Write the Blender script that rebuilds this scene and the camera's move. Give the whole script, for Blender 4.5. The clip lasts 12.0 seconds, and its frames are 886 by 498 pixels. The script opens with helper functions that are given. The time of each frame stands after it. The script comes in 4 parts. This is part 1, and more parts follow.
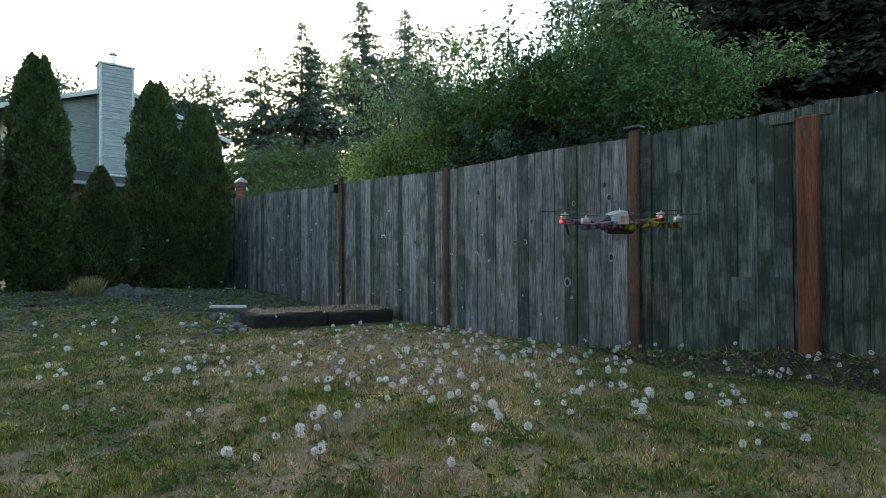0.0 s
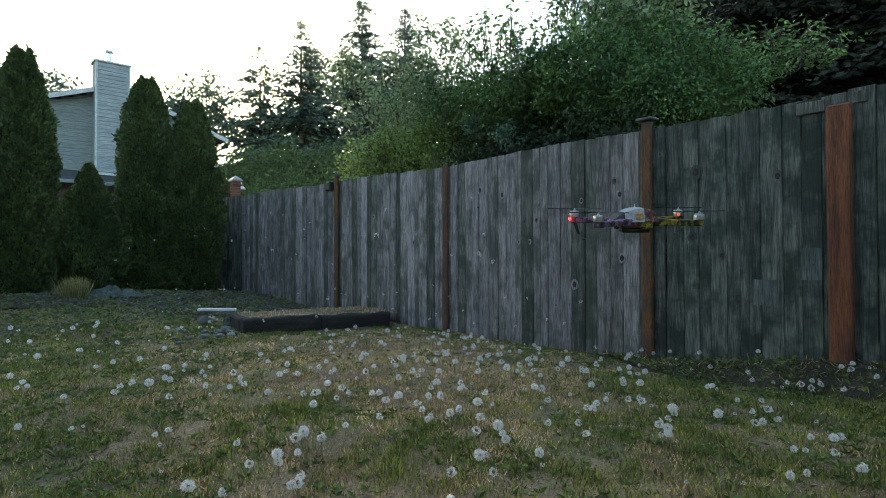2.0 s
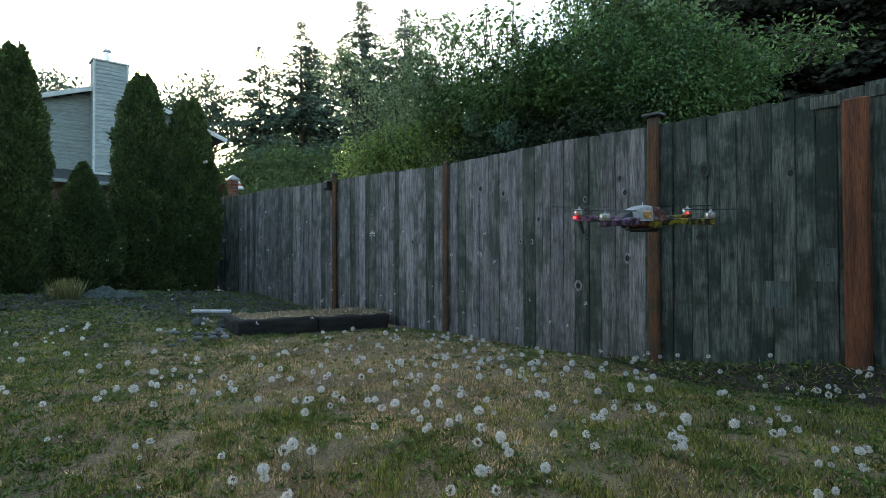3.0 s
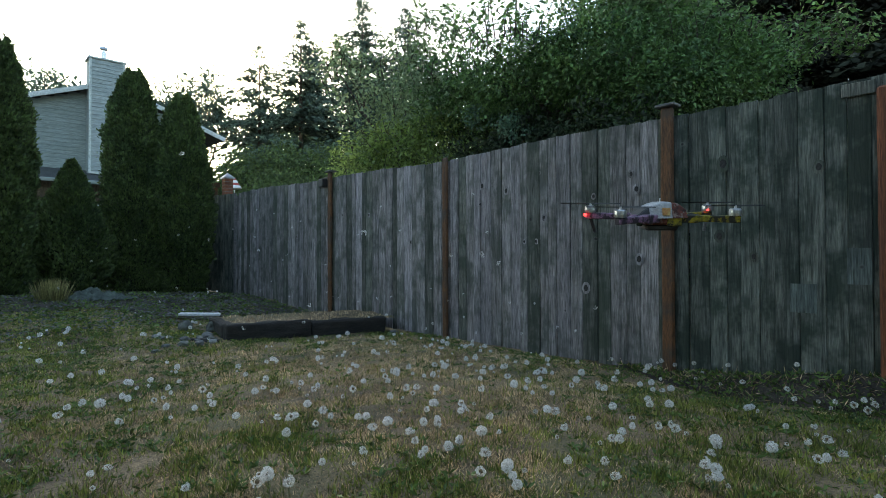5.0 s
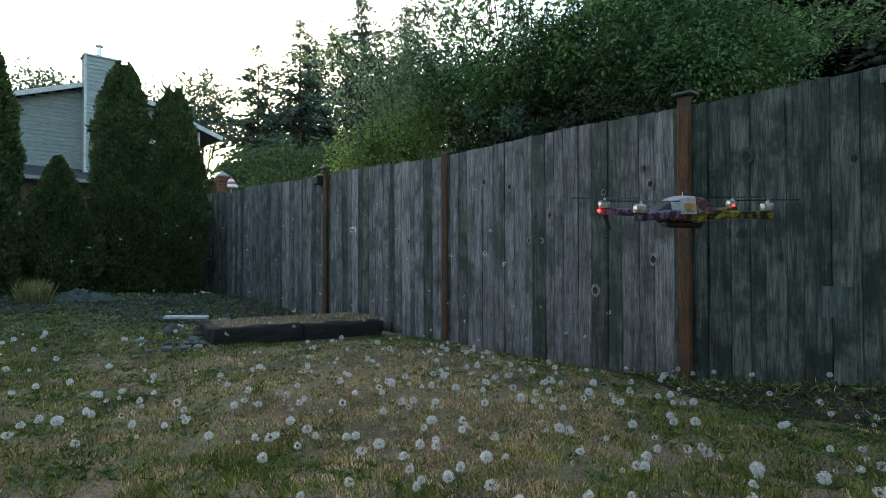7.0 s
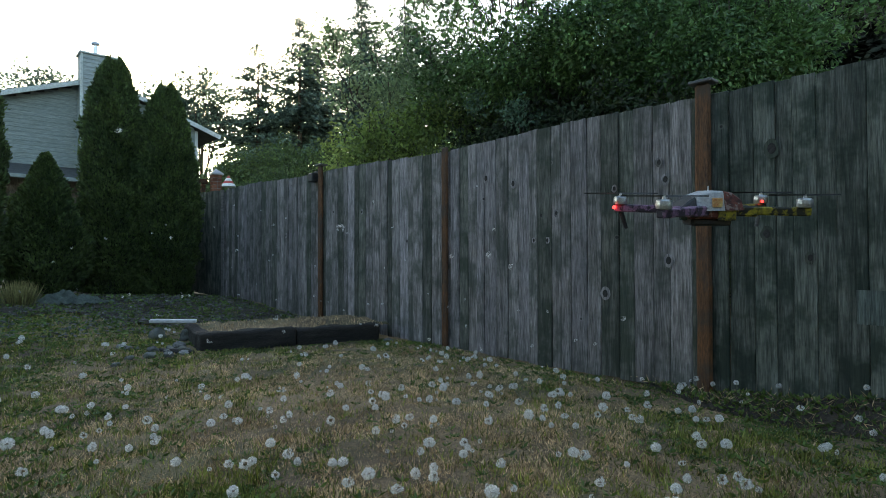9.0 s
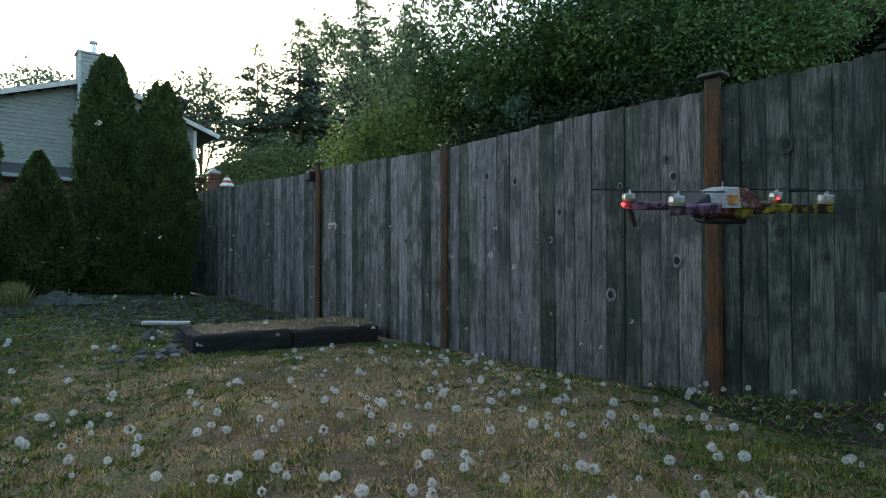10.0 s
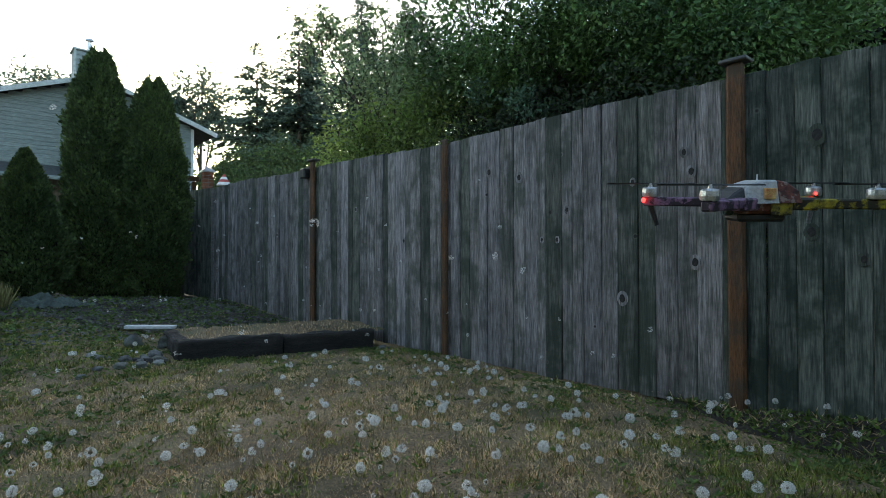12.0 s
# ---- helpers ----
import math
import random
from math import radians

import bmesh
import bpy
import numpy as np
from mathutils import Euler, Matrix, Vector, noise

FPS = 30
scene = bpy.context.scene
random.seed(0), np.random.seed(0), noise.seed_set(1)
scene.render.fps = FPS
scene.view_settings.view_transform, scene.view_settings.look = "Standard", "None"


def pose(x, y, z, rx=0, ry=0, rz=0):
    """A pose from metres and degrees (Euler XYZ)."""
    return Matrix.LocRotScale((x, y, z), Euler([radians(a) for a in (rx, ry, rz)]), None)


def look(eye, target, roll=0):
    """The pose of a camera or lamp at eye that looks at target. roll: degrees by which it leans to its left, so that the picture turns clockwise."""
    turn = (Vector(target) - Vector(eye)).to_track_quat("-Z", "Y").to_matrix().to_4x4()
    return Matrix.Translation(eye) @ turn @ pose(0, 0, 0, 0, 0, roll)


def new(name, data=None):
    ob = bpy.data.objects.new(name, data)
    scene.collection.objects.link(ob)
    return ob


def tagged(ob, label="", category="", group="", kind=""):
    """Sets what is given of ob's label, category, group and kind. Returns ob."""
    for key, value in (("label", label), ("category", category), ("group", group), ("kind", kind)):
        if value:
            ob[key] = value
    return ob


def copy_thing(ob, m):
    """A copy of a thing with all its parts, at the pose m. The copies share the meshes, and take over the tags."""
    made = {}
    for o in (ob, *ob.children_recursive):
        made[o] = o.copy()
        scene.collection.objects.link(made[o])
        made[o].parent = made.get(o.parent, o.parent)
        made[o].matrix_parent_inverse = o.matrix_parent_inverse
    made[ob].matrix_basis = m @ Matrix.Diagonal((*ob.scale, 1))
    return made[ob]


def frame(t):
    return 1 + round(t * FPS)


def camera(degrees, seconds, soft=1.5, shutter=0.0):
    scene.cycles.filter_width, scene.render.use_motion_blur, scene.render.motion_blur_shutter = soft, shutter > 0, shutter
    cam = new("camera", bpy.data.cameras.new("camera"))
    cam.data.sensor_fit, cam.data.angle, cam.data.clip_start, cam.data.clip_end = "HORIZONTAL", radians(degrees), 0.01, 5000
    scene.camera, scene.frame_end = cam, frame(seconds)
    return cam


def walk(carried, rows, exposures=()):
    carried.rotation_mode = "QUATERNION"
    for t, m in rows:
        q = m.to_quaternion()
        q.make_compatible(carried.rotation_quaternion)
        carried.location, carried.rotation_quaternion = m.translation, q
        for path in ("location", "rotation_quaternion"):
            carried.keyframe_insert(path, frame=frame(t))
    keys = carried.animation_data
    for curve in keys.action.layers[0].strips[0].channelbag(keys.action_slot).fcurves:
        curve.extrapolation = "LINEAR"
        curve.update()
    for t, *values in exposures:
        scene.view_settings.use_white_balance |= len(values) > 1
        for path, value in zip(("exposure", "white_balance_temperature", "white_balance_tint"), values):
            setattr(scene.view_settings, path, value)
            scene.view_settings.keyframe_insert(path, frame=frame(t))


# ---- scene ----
cam = camera(76.6, 12.0, soft=0.85)
METRES, EYE, TILT, LEAN, TURN = 1.790, 0.764, 0.0, 0.0, -41.7
ROWS = [
    (0.0, 0.0, 0.0, 0.0, 0.0, 0.77, 0.21),
    (0.5, 0.0001, 0.0473, 0.0001, -0.0, 0.79, 0.19),
    (1.0, 0.001, 0.094, 0.0009, 0.0, 0.8, 0.19),
    (1.5, 0.0026, 0.1358, 0.0009, 0.01, 0.8, 0.19),
    (2.0, 0.0032, 0.1813, 0.0012, 0.01, 0.81, 0.18),
    (2.5, 0.0044, 0.2229, 0.0007, 0.02, 0.83, 0.17),
    (3.0, 0.0059, 0.268, 0.001, 0.02, 0.84, 0.16),
    (5.0, 0.0105, 0.4337, 0.0026, 0.06, 0.87, 0.14),
    (5.5, 0.0111, 0.4773, 0.0031, 0.06, 0.87, 0.14),
    (6.0, 0.0115, 0.5172, 0.0029, 0.05, 0.87, 0.12),
    (6.5, 0.0118, 0.5616, 0.0026, 0.05, 0.88, 0.11),
    (7.0, 0.0117, 0.6058, 0.002, 0.04, 0.89, 0.11),
    (9.0, 0.0147, 0.7664, 0.0066, 0.08, 0.87, 0.12),
    (9.5, 0.0153, 0.8035, 0.0068, 0.09, 0.87, 0.13),
    (10.0, 0.0164, 0.8453, 0.0061, 0.09, 0.89, 0.13),
    (10.5, 0.0169, 0.8861, 0.0066, 0.09, 0.88, 0.11),
    (11.0, 0.0172, 0.9235, 0.0061, 0.09, 0.89, 0.09),
    (11.5, 0.0176, 0.9638, 0.0062, 0.09, 0.9, 0.1),
    (12.0, 0.018, 0.9994, 0.0102, 0.09, 0.89, 0.11),
]
STOPS = 2.08
SUN_UP, SUN_TURN = 15.0, 20.0
walk(cam, [(t, pose(0, 0, EYE, TILT, LEAN, TURN) @ pose(METRES * x, METRES * y, METRES * z, 90 + pitch, roll, yaw)) for t, x, y, z, yaw, pitch, roll in ROWS], [(0.0, STOPS, 7050, 5), (12.0, STOPS - 0.26, 7050, 5)])

# ---- light ----
world = bpy.data.worlds.new("evening_sky")
scene.world = world
world.use_nodes = True
wn = world.node_tree.nodes
sky = wn.new("ShaderNodeTexSky")
sky.sky_type = "NISHITA"
sky.sun_disc = False
sky.sun_elevation = radians(SUN_UP)
sky.sun_rotation = radians(SUN_TURN)
sky.dust_density = 1.0
world.node_tree.links.new(sky.outputs["Color"], wn["Background"].inputs["Color"])
wn["Background"].inputs["Strength"].default_value = 0.15
sun = new("sun", bpy.data.lights.new("sun", "SUN"))
sun.data.energy = 0.6
sun.data.angle = radians(14)
sun.data.color = (1.0, 0.9, 0.78)
sun_way = Vector((math.sin(radians(SUN_TURN)) * math.cos(radians(SUN_UP)), math.cos(radians(SUN_TURN)) * math.cos(radians(SUN_UP)), math.sin(radians(SUN_UP))))
sun.matrix_world = look(sun_way * 60, (0, 0, 0))


# ---- materials ----
def surface(name, dark, light, scale=6.0, stretch=(1, 1, 1), rough=0.8, bump=0.3, fine=8.0, metal=0.0, vary=0.0, island=0.0,
            spots=None, spot_scale=3.0, spot_size=0.12, stain=None, stain_scale=0.8, stain_amount=0.5, stain_edge=(0.48, 0.66), through_light=0.0, coat=0.0, contrast=0.31):
    """Two-scale noise colour with optional knots, stains, and variation from piece to piece."""
    m = bpy.data.materials.new(name)
    m.use_nodes = True
    nt = m.node_tree
    n, l = nt.nodes, nt.links
    bsdf = n["Principled BSDF"]
    tc = n.new("ShaderNodeTexCoord")
    info = n.new("ShaderNodeObjectInfo")
    offs = n.new("ShaderNodeVectorMath")
    offs.operation = "MULTIPLY_ADD"
    comb = n.new("ShaderNodeCombineXYZ")
    for k in range(3):
        l.new(info.outputs["Random"], comb.inputs[k])
    offs.inputs[1].default_value = (37.0, 71.0, 53.0) if vary > 0 else (0, 0, 0)
    l.new(comb.outputs[0], offs.inputs[0])
    l.new(tc.outputs["Object"], offs.inputs[2])
    mp = n.new("ShaderNodeMapping")
    mp.inputs["Scale"].default_value = stretch
    l.new(offs.outputs[0], mp.inputs["Vector"])

    def noise_tex(s, detail, source):
        t = n.new("ShaderNodeTexNoise")
        t.inputs["Scale"].default_value = s
        t.inputs["Detail"].default_value = detail
        t.inputs["Roughness"].default_value = 0.62
        l.new(source, t.inputs["Vector"])
        return t.outputs["Fac"]

    def mix(kind, fac, a, b):
        x = n.new("ShaderNodeMix")
        x.data_type = "RGBA"
        x.blend_type = kind
        for sock, v in ((x.inputs[0], fac), (x.inputs[6], a), (x.inputs[7], b)):
            if isinstance(v, (int, float)):
                sock.default_value = v
            elif isinstance(v, tuple):
                sock.default_value = (*v, 1)
            else:
                l.new(v, sock)
        return x.outputs[2]

    def span(value, lo, hi, to_lo=0.0, to_hi=1.0):
        r = n.new("ShaderNodeMapRange")
        for k, v in enumerate((value, lo, hi, to_lo, to_hi)):
            if isinstance(v, (int, float)):
                r.inputs[k].default_value = v
            else:
                l.new(v, r.inputs[k])
        return r.outputs[0]

    big = noise_tex(scale, 5, mp.outputs[0])
    small = noise_tex(scale * fine, 6, mp.outputs[0])
    col = mix("MIX", span(big, 0.32, 0.68), dark, light)
    col = mix("MULTIPLY", 1.0, col, mix("MIX", span(small, 0.3, 0.7), (0.95 - contrast, 0.95 - contrast, 0.95 - contrast), (0.95 + contrast, 0.95 + contrast, 0.95 + contrast)))
    if stain:
        st = noise_tex(stain_scale, 4, offs.outputs[0])
        col = mix("MIX", span(st, stain_edge[0], stain_edge[1], 0.0, stain_amount), col, stain)
    if spots:
        v = n.new("ShaderNodeTexVoronoi")
        v.inputs["Scale"].default_value = spot_scale
        l.new(offs.outputs[0], v.inputs["Vector"])
        col = mix("MIX", span(v.outputs["Distance"], spot_size * 1.1, spot_size * 1.45, 0.4, 0.0), col, light)
        col = mix("MIX", span(v.outputs["Distance"], spot_size * 0.7, spot_size, 0.9, 0.0), col, spots)
    if vary > 0:
        k = span(info.outputs["Random"], 0, 1, 1 - vary, 1 + vary)
        g = n.new("ShaderNodeCombineXYZ")
        for j in range(3):
            l.new(k, g.inputs[j])
        col = mix("MULTIPLY", 1.0, col, g.outputs[0])
    if island > 0:
        geo = n.new("ShaderNodeNewGeometry")
        k = span(geo.outputs["Random Per Island"], 0, 1, 1 - island, 1 + island)
        g = n.new("ShaderNodeCombineXYZ")
        for j in range(3):
            l.new(k, g.inputs[j])
        col = mix("MULTIPLY", 1.0, col, g.outputs[0])
    l.new(col, bsdf.inputs["Base Color"])
    bsdf.inputs["Roughness"].default_value = rough
    bsdf.inputs["Metallic"].default_value = metal
    if coat:
        bsdf.inputs["Coat Weight"].default_value = coat
    if bump > 0:
        b = n.new("ShaderNodeBump")
        b.inputs["Strength"].default_value = bump
        b.inputs["Distance"].default_value = 0.01
        l.new(small, b.inputs["Height"])
        l.new(b.outputs[0], bsdf.inputs["Normal"])
    if through_light > 0:
        tr = n.new("ShaderNodeBsdfTranslucent")
        l.new(col, tr.inputs["Color"])
        ms = n.new("ShaderNodeMixShader")
        ms.inputs[0].default_value = through_light
        l.new(bsdf.outputs[0], ms.inputs[1])
        l.new(tr.outputs[0], ms.inputs[2])
        l.new(ms.outputs[0], n["Material Output"].inputs["Surface"])
    return m


def lamp_material(name, colour, strength):
    m = bpy.data.materials.new(name)
    m.use_nodes = True
    b = m.node_tree.nodes["Principled BSDF"]
    b.inputs["Base Color"].default_value = (*colour, 1)
    b.inputs["Emission Color"].default_value = (*colour, 1)
    b.inputs["Emission Strength"].default_value = strength
    return m


M_SOIL = surface("lawn_soil", (0.085, 0.058, 0.033), (0.31, 0.215, 0.12), 1.1, rough=0.95, bump=1.0, fine=60, contrast=0.62, spots=(0.035, 0.036, 0.016), spot_scale=34, spot_size=0.27, stain=(0.07, 0.085, 0.03), stain_scale=0.9, stain_amount=0.7)
M_GRASS = surface("green_grass", (0.105, 0.142, 0.026), (0.335, 0.34, 0.078), 2.2, rough=0.7, bump=0, island=0.65, through_light=0.25)
M_STRAW = surface("dry_grass", (0.38, 0.255, 0.138), (0.80, 0.585, 0.345), 1.7, rough=0.8, bump=0, island=0.62, through_light=0.15)
M_TUFT = surface("yellow_green_grass", (0.20, 0.19, 0.07), (0.40, 0.36, 0.16), 4.0, rough=0.7, bump=0, island=0.4, through_light=0.3)
M_WEED = surface("weed_leaf", (0.045, 0.095, 0.016), (0.15, 0.215, 0.04), 3.0, rough=0.55, bump=0.1, island=0.35, through_light=0.2)
M_STEM = surface("dandelion_stem", (0.12, 0.15, 0.06), (0.24, 0.22, 0.12), 20, rough=0.6, bump=0)
M_FLUFF = surface("seed_fluff", (0.88, 0.87, 0.85), (0.95, 0.945, 0.935), 30, rough=0.9, bump=0, through_light=0.5)
M_SEED = surface("seed_core", (0.13, 0.09, 0.05), (0.26, 0.19, 0.11), 60, rough=0.9, bump=0)
WOOD = dict(scale=3.2, stretch=(9, 9, 0.6), rough=0.9, bump=0.9, fine=4.5, vary=0.22, contrast=0.66, spot_scale=3.1, spot_size=0.05, stain_scale=3.4)
M_BOARD = surface("weathered_fence_wood", (0.108, 0.10, 0.095), (0.355, 0.322, 0.312), spots=(0.03, 0.028, 0.026), stain=(0.05, 0.062, 0.046), stain_amount=0.75, stain_edge=(0.45, 0.62), **WOOD)
M_PALEBOARD = surface("pale_silvered_fence_wood", (0.155, 0.145, 0.145), (0.39, 0.352, 0.355), spots=(0.03, 0.028, 0.026), stain=(0.065, 0.072, 0.058), stain_amount=0.7, stain_edge=(0.48, 0.66), **WOOD)
M_DARKBOARD = surface("damp_dark_fence_wood", (0.048, 0.054, 0.043), (0.185, 0.182, 0.155), spots=(0.02, 0.02, 0.018), stain=(0.03, 0.042, 0.028), stain_amount=0.8, stain_edge=(0.42, 0.60), **WOOD)
M_MOSSY = surface("algae_covered_fence_wood", (0.043, 0.052, 0.043), (0.18, 0.19, 0.16), spots=(0.02, 0.02, 0.018), stain=(0.016, 0.030, 0.020), stain_amount=0.85, stain_edge=(0.44, 0.60), **WOOD)
M_KNOT = surface("dark_knot_wood", (0.012, 0.011, 0.010), (0.04, 0.036, 0.032), 60, rough=0.8, bump=0.4)
M_PATCH = surface("pale_mended_wood", (0.05, 0.064, 0.058), (0.125, 0.148, 0.135), spots=(0.05, 0.05, 0.05), stain=(0.05, 0.065, 0.055), stain_amount=0.5, **WOOD)
M_REDPOST = surface("bright_red_brown_post_wood", (0.075, 0.025, 0.012), (0.235, 0.078, 0.03), 3.2, stretch=(8, 8, 0.6), rough=0.8, bump=0.6, fine=6, contrast=0.5, spots=(0.06, 0.025, 0.015), spot_scale=2.0, spot_size=0.06)
M_DARKGROUND = surface("dark_ground_cover", (0.018, 0.014, 0.010), (0.065, 0.05, 0.036), 5, rough=0.95, bump=1.0, fine=14, contrast=0.5)
M_RAIL = surface("fence_rail_wood", (0.10, 0.10, 0.10), (0.22, 0.21, 0.20), 3.0, stretch=(9, 0.6, 9), rough=0.9, bump=0.5)
M_POST = surface("red_brown_post_wood", (0.05, 0.025, 0.011), (0.165, 0.069, 0.024), 3.2, stretch=(8, 8, 1.1), rough=0.8, bump=0.6, fine=6, contrast=0.5, vary=0.22,
                 spots=(0.05, 0.025, 0.015), spot_scale=2.0, spot_size=0.06, stain=(0.05, 0.038, 0.028), stain_scale=4.2, stain_amount=0.8)
M_CAP = surface("grey_post_cap", (0.05, 0.05, 0.05), (0.12, 0.12, 0.115), 9, rough=0.6, bump=0.3)
M_PALECAP = surface("pale_metal_cap", (0.32, 0.33, 0.33), (0.46, 0.46, 0.46), 9, rough=0.4, bump=0.1, metal=0.3)
M_BLACK = surface("black_plastic", (0.012, 0.012, 0.013), (0.03, 0.03, 0.03), 15, rough=0.5, bump=0.1)
M_TIMBER = surface("dark_bed_timber", (0.012, 0.011, 0.010), (0.04, 0.035, 0.03), 3.0, stretch=(0.7, 6, 6), rough=0.9, bump=0.7, vary=0.2)
M_STONE = surface("grey_stone", (0.07, 0.07, 0.068), (0.18, 0.18, 0.172), 9, rough=0.85, bump=0.6, vary=0.25, stain=(0.1, 0.12, 0.07), stain_scale=5)
M_PLANKSTONE = surface("pale_rubble", (0.22, 0.22, 0.21), (0.40, 0.40, 0.39), 12, rough=0.9, bump=0.6)
M_PLANK = surface("pale_painted_plank", (0.55, 0.56, 0.57), (0.74, 0.74, 0.74), 6, stretch=(0.7, 5, 5), rough=0.6, bump=0.2)
M_TARP = surface("grey_green_tarp", (0.03, 0.042, 0.032), (0.10, 0.125, 0.10), 6, rough=0.65, bump=0.3)
M_BARK = surface("bark", (0.04, 0.032, 0.026), (0.12, 0.10, 0.08), 4, stretch=(4, 4, 0.8), rough=0.95, bump=0.9)
M_SHRUB = surface("broad_leaf", (0.036, 0.092, 0.026), (0.172, 0.295, 0.085), 1.8, rough=0.5, bump=0, island=0.5, through_light=0.3)
M_ALDER = surface("grey_green_leaf", (0.12, 0.185, 0.09), (0.30, 0.385, 0.20), 0.9, rough=0.55, bump=0, island=0.45, through_light=0.45)
M_LIME = surface("yellow_green_leaf", (0.15, 0.235, 0.06), (0.33, 0.43, 0.13), 1.6, rough=0.55, bump=0, island=0.5, through_light=0.55)
M_BLUELEAF = surface("blue_green_young_leaf", (0.06, 0.125, 0.07), (0.13, 0.215, 0.13), 3, rough=0.6, bump=0, island=0.35, through_light=0.25)
M_SHADELEAF = surface("shade_painted_leaf", (0.012, 0.026, 0.010), (0.038, 0.062, 0.022), 1.5, rough=0.75, bump=0, island=0.5)
M_CEDAR = surface("cedar_spray", (0.035, 0.064, 0.016), (0.095, 0.142, 0.04), 1.5, rough=0.7, bump=0, island=0.5, through_light=0.1)
M_CEDARIN = surface("cedar_core_shade", (0.008, 0.014, 0.007), (0.02, 0.028, 0.012), 6, rough=0.95, bump=0.6)
# distant foliage, made paler to paint in the haze
M_HAZYFOLIAGE = surface("haze_paled_foliage", (0.055, 0.094, 0.076), (0.14, 0.20, 0.158), 0.5, rough=0.75, bump=0, island=0.5, through_light=0.4)
# the same kind of fir near by, without haze, coloured near-black
M_NEARFIR = surface("near_fir_needle", (0.010, 0.014, 0.009), (0.028, 0.034, 0.021), 0.5, rough=0.95, bump=0, island=0.5)
M_SIDING = surface("grey_lap_siding", (0.13, 0.165, 0.17), (0.175, 0.215, 0.22), 1.2, stretch=(0.4, 1, 3), rough=0.7, bump=0.15)
M_CHIMNEY = surface("pale_lap_siding", (0.19, 0.235, 0.255), (0.245, 0.29, 0.31), 1.2, stretch=(0.4, 1, 3), rough=0.7, bump=0.15)
M_TRIM = surface("pale_house_trim", (0.34, 0.39, 0.41), (0.42, 0.47, 0.49), 2, rough=0.6, bump=0.1)
M_ROOF = surface("dark_roof_shingle", (0.022, 0.026, 0.028), (0.05, 0.056, 0.058), 5, rough=0.9, bump=0.5)
M_GLASS = surface("dark_window_glass", (0.02, 0.025, 0.03), (0.03, 0.035, 0.04), 1, rough=0.06, bump=0)
M_METAL = surface("silver_motor_metal", (0.50, 0.51, 0.53), (0.66, 0.67, 0.68), 25, rough=0.32, bump=0.05, metal=0.85)
M_DOME = surface("scuffed_grey_white_shell", (0.36, 0.37, 0.38), (0.58, 0.58, 0.57), 9, rough=0.45, bump=0.1, stain=(0.28, 0.20, 0.14), stain_scale=9, stain_amount=0.5)
M_YELLOW = surface("yellow_camouflage_tape", (0.05, 0.045, 0.012), (0.48, 0.38, 0.02), 24, rough=0.5, bump=0.1, fine=3, stain=(0.012, 0.012, 0.01), stain_scale=19, stain_amount=0.97, stain_edge=(0.46, 0.52))
M_PURPLE = surface("purple_patterned_tape", (0.08, 0.05, 0.09), (0.36, 0.19, 0.31), 26, rough=0.5, bump=0.1, fine=3, stain=(0.02, 0.015, 0.025), stain_scale=21, stain_amount=0.95, stain_edge=(0.47, 0.53))
M_MAROON = surface("dark_red_patterned_tape", (0.03, 0.012, 0.010), (0.20, 0.05, 0.03), 30, rough=0.75, bump=0.1, fine=3, stain=(0.30, 0.24, 0.20), stain_scale=26, stain_amount=0.6, stain_edge=(0.56, 0.62))
M_ORANGE = surface("orange_yellow_sticker", (0.55, 0.16, 0.05), (0.75, 0.55, 0.22), 30, rough=0.5, bump=0.05)
M_RED = surface("faded_red_cloth", (0.34, 0.06, 0.06), (0.45, 0.09, 0.08), 9, rough=0.8, bump=0.1)
M_WHITE = surface("white_cloth", (0.66, 0.66, 0.66), (0.78, 0.78, 0.77), 9, rough=0.8, bump=0.1)
M_BRICKPOST = surface("red_brick", (0.20, 0.075, 0.045), (0.33, 0.14, 0.085), 14, rough=0.9, bump=0.5, vary=0.25)
M_MORTAR = surface("mortar", (0.25, 0.22, 0.19), (0.33, 0.30, 0.27), 20, rough=0.95, bump=0.4)
M_LED = lamp_material("red_indicator", (1.0, 0.02, 0.02), 3.0)
M_LENS = surface("dark_lens", (0.02, 0.03, 0.025), (0.03, 0.05, 0.04), 20, rough=0.15, bump=0)

# ---- builders ----
RNG = np.random.default_rng(7)


def part(name, bm, material, parent=None, label="", smooth=False):
    """One mesh object out of a bmesh, under its thing."""
    me = bpy.data.meshes.new(name)
    bm.to_mesh(me)
    bm.free()
    me.materials.append(material)
    if smooth:
        me.polygons.foreach_set("use_smooth", [True] * len(me.polygons))
    ob = new(name, me)
    if parent is not None:
        ob.parent = parent
        ob.matrix_parent_inverse = parent.matrix_basis.inverted()
    if label:
        tagged(ob, label)
    return ob


def arrays(name, verts, faces, material, parent=None, label=""):
    """One mesh object out of arrays of corners and faces."""
    me = bpy.data.meshes.new(name)
    if isinstance(faces, np.ndarray):
        me.vertices.add(verts.size // 3)
        me.vertices.foreach_set("co", verts.astype(np.float32).ravel())
        me.loops.add(faces.size)
        me.loops.foreach_set("vertex_index", faces.astype(np.int32).ravel())
        me.polygons.add(len(faces))
        me.polygons.foreach_set("loop_start", np.arange(len(faces), dtype=np.int32) * faces.shape[1])
        me.update(calc_edges=True)
    else:
        me.from_pydata(verts.reshape(-1, 3).tolist(), [], faces)
    me.materials.append(material)
    ob = new(name, me)
    if parent is not None:
        ob.parent = parent
        ob.matrix_parent_inverse = parent.matrix_basis.inverted()
    if label:
        tagged(ob, label)
    return ob


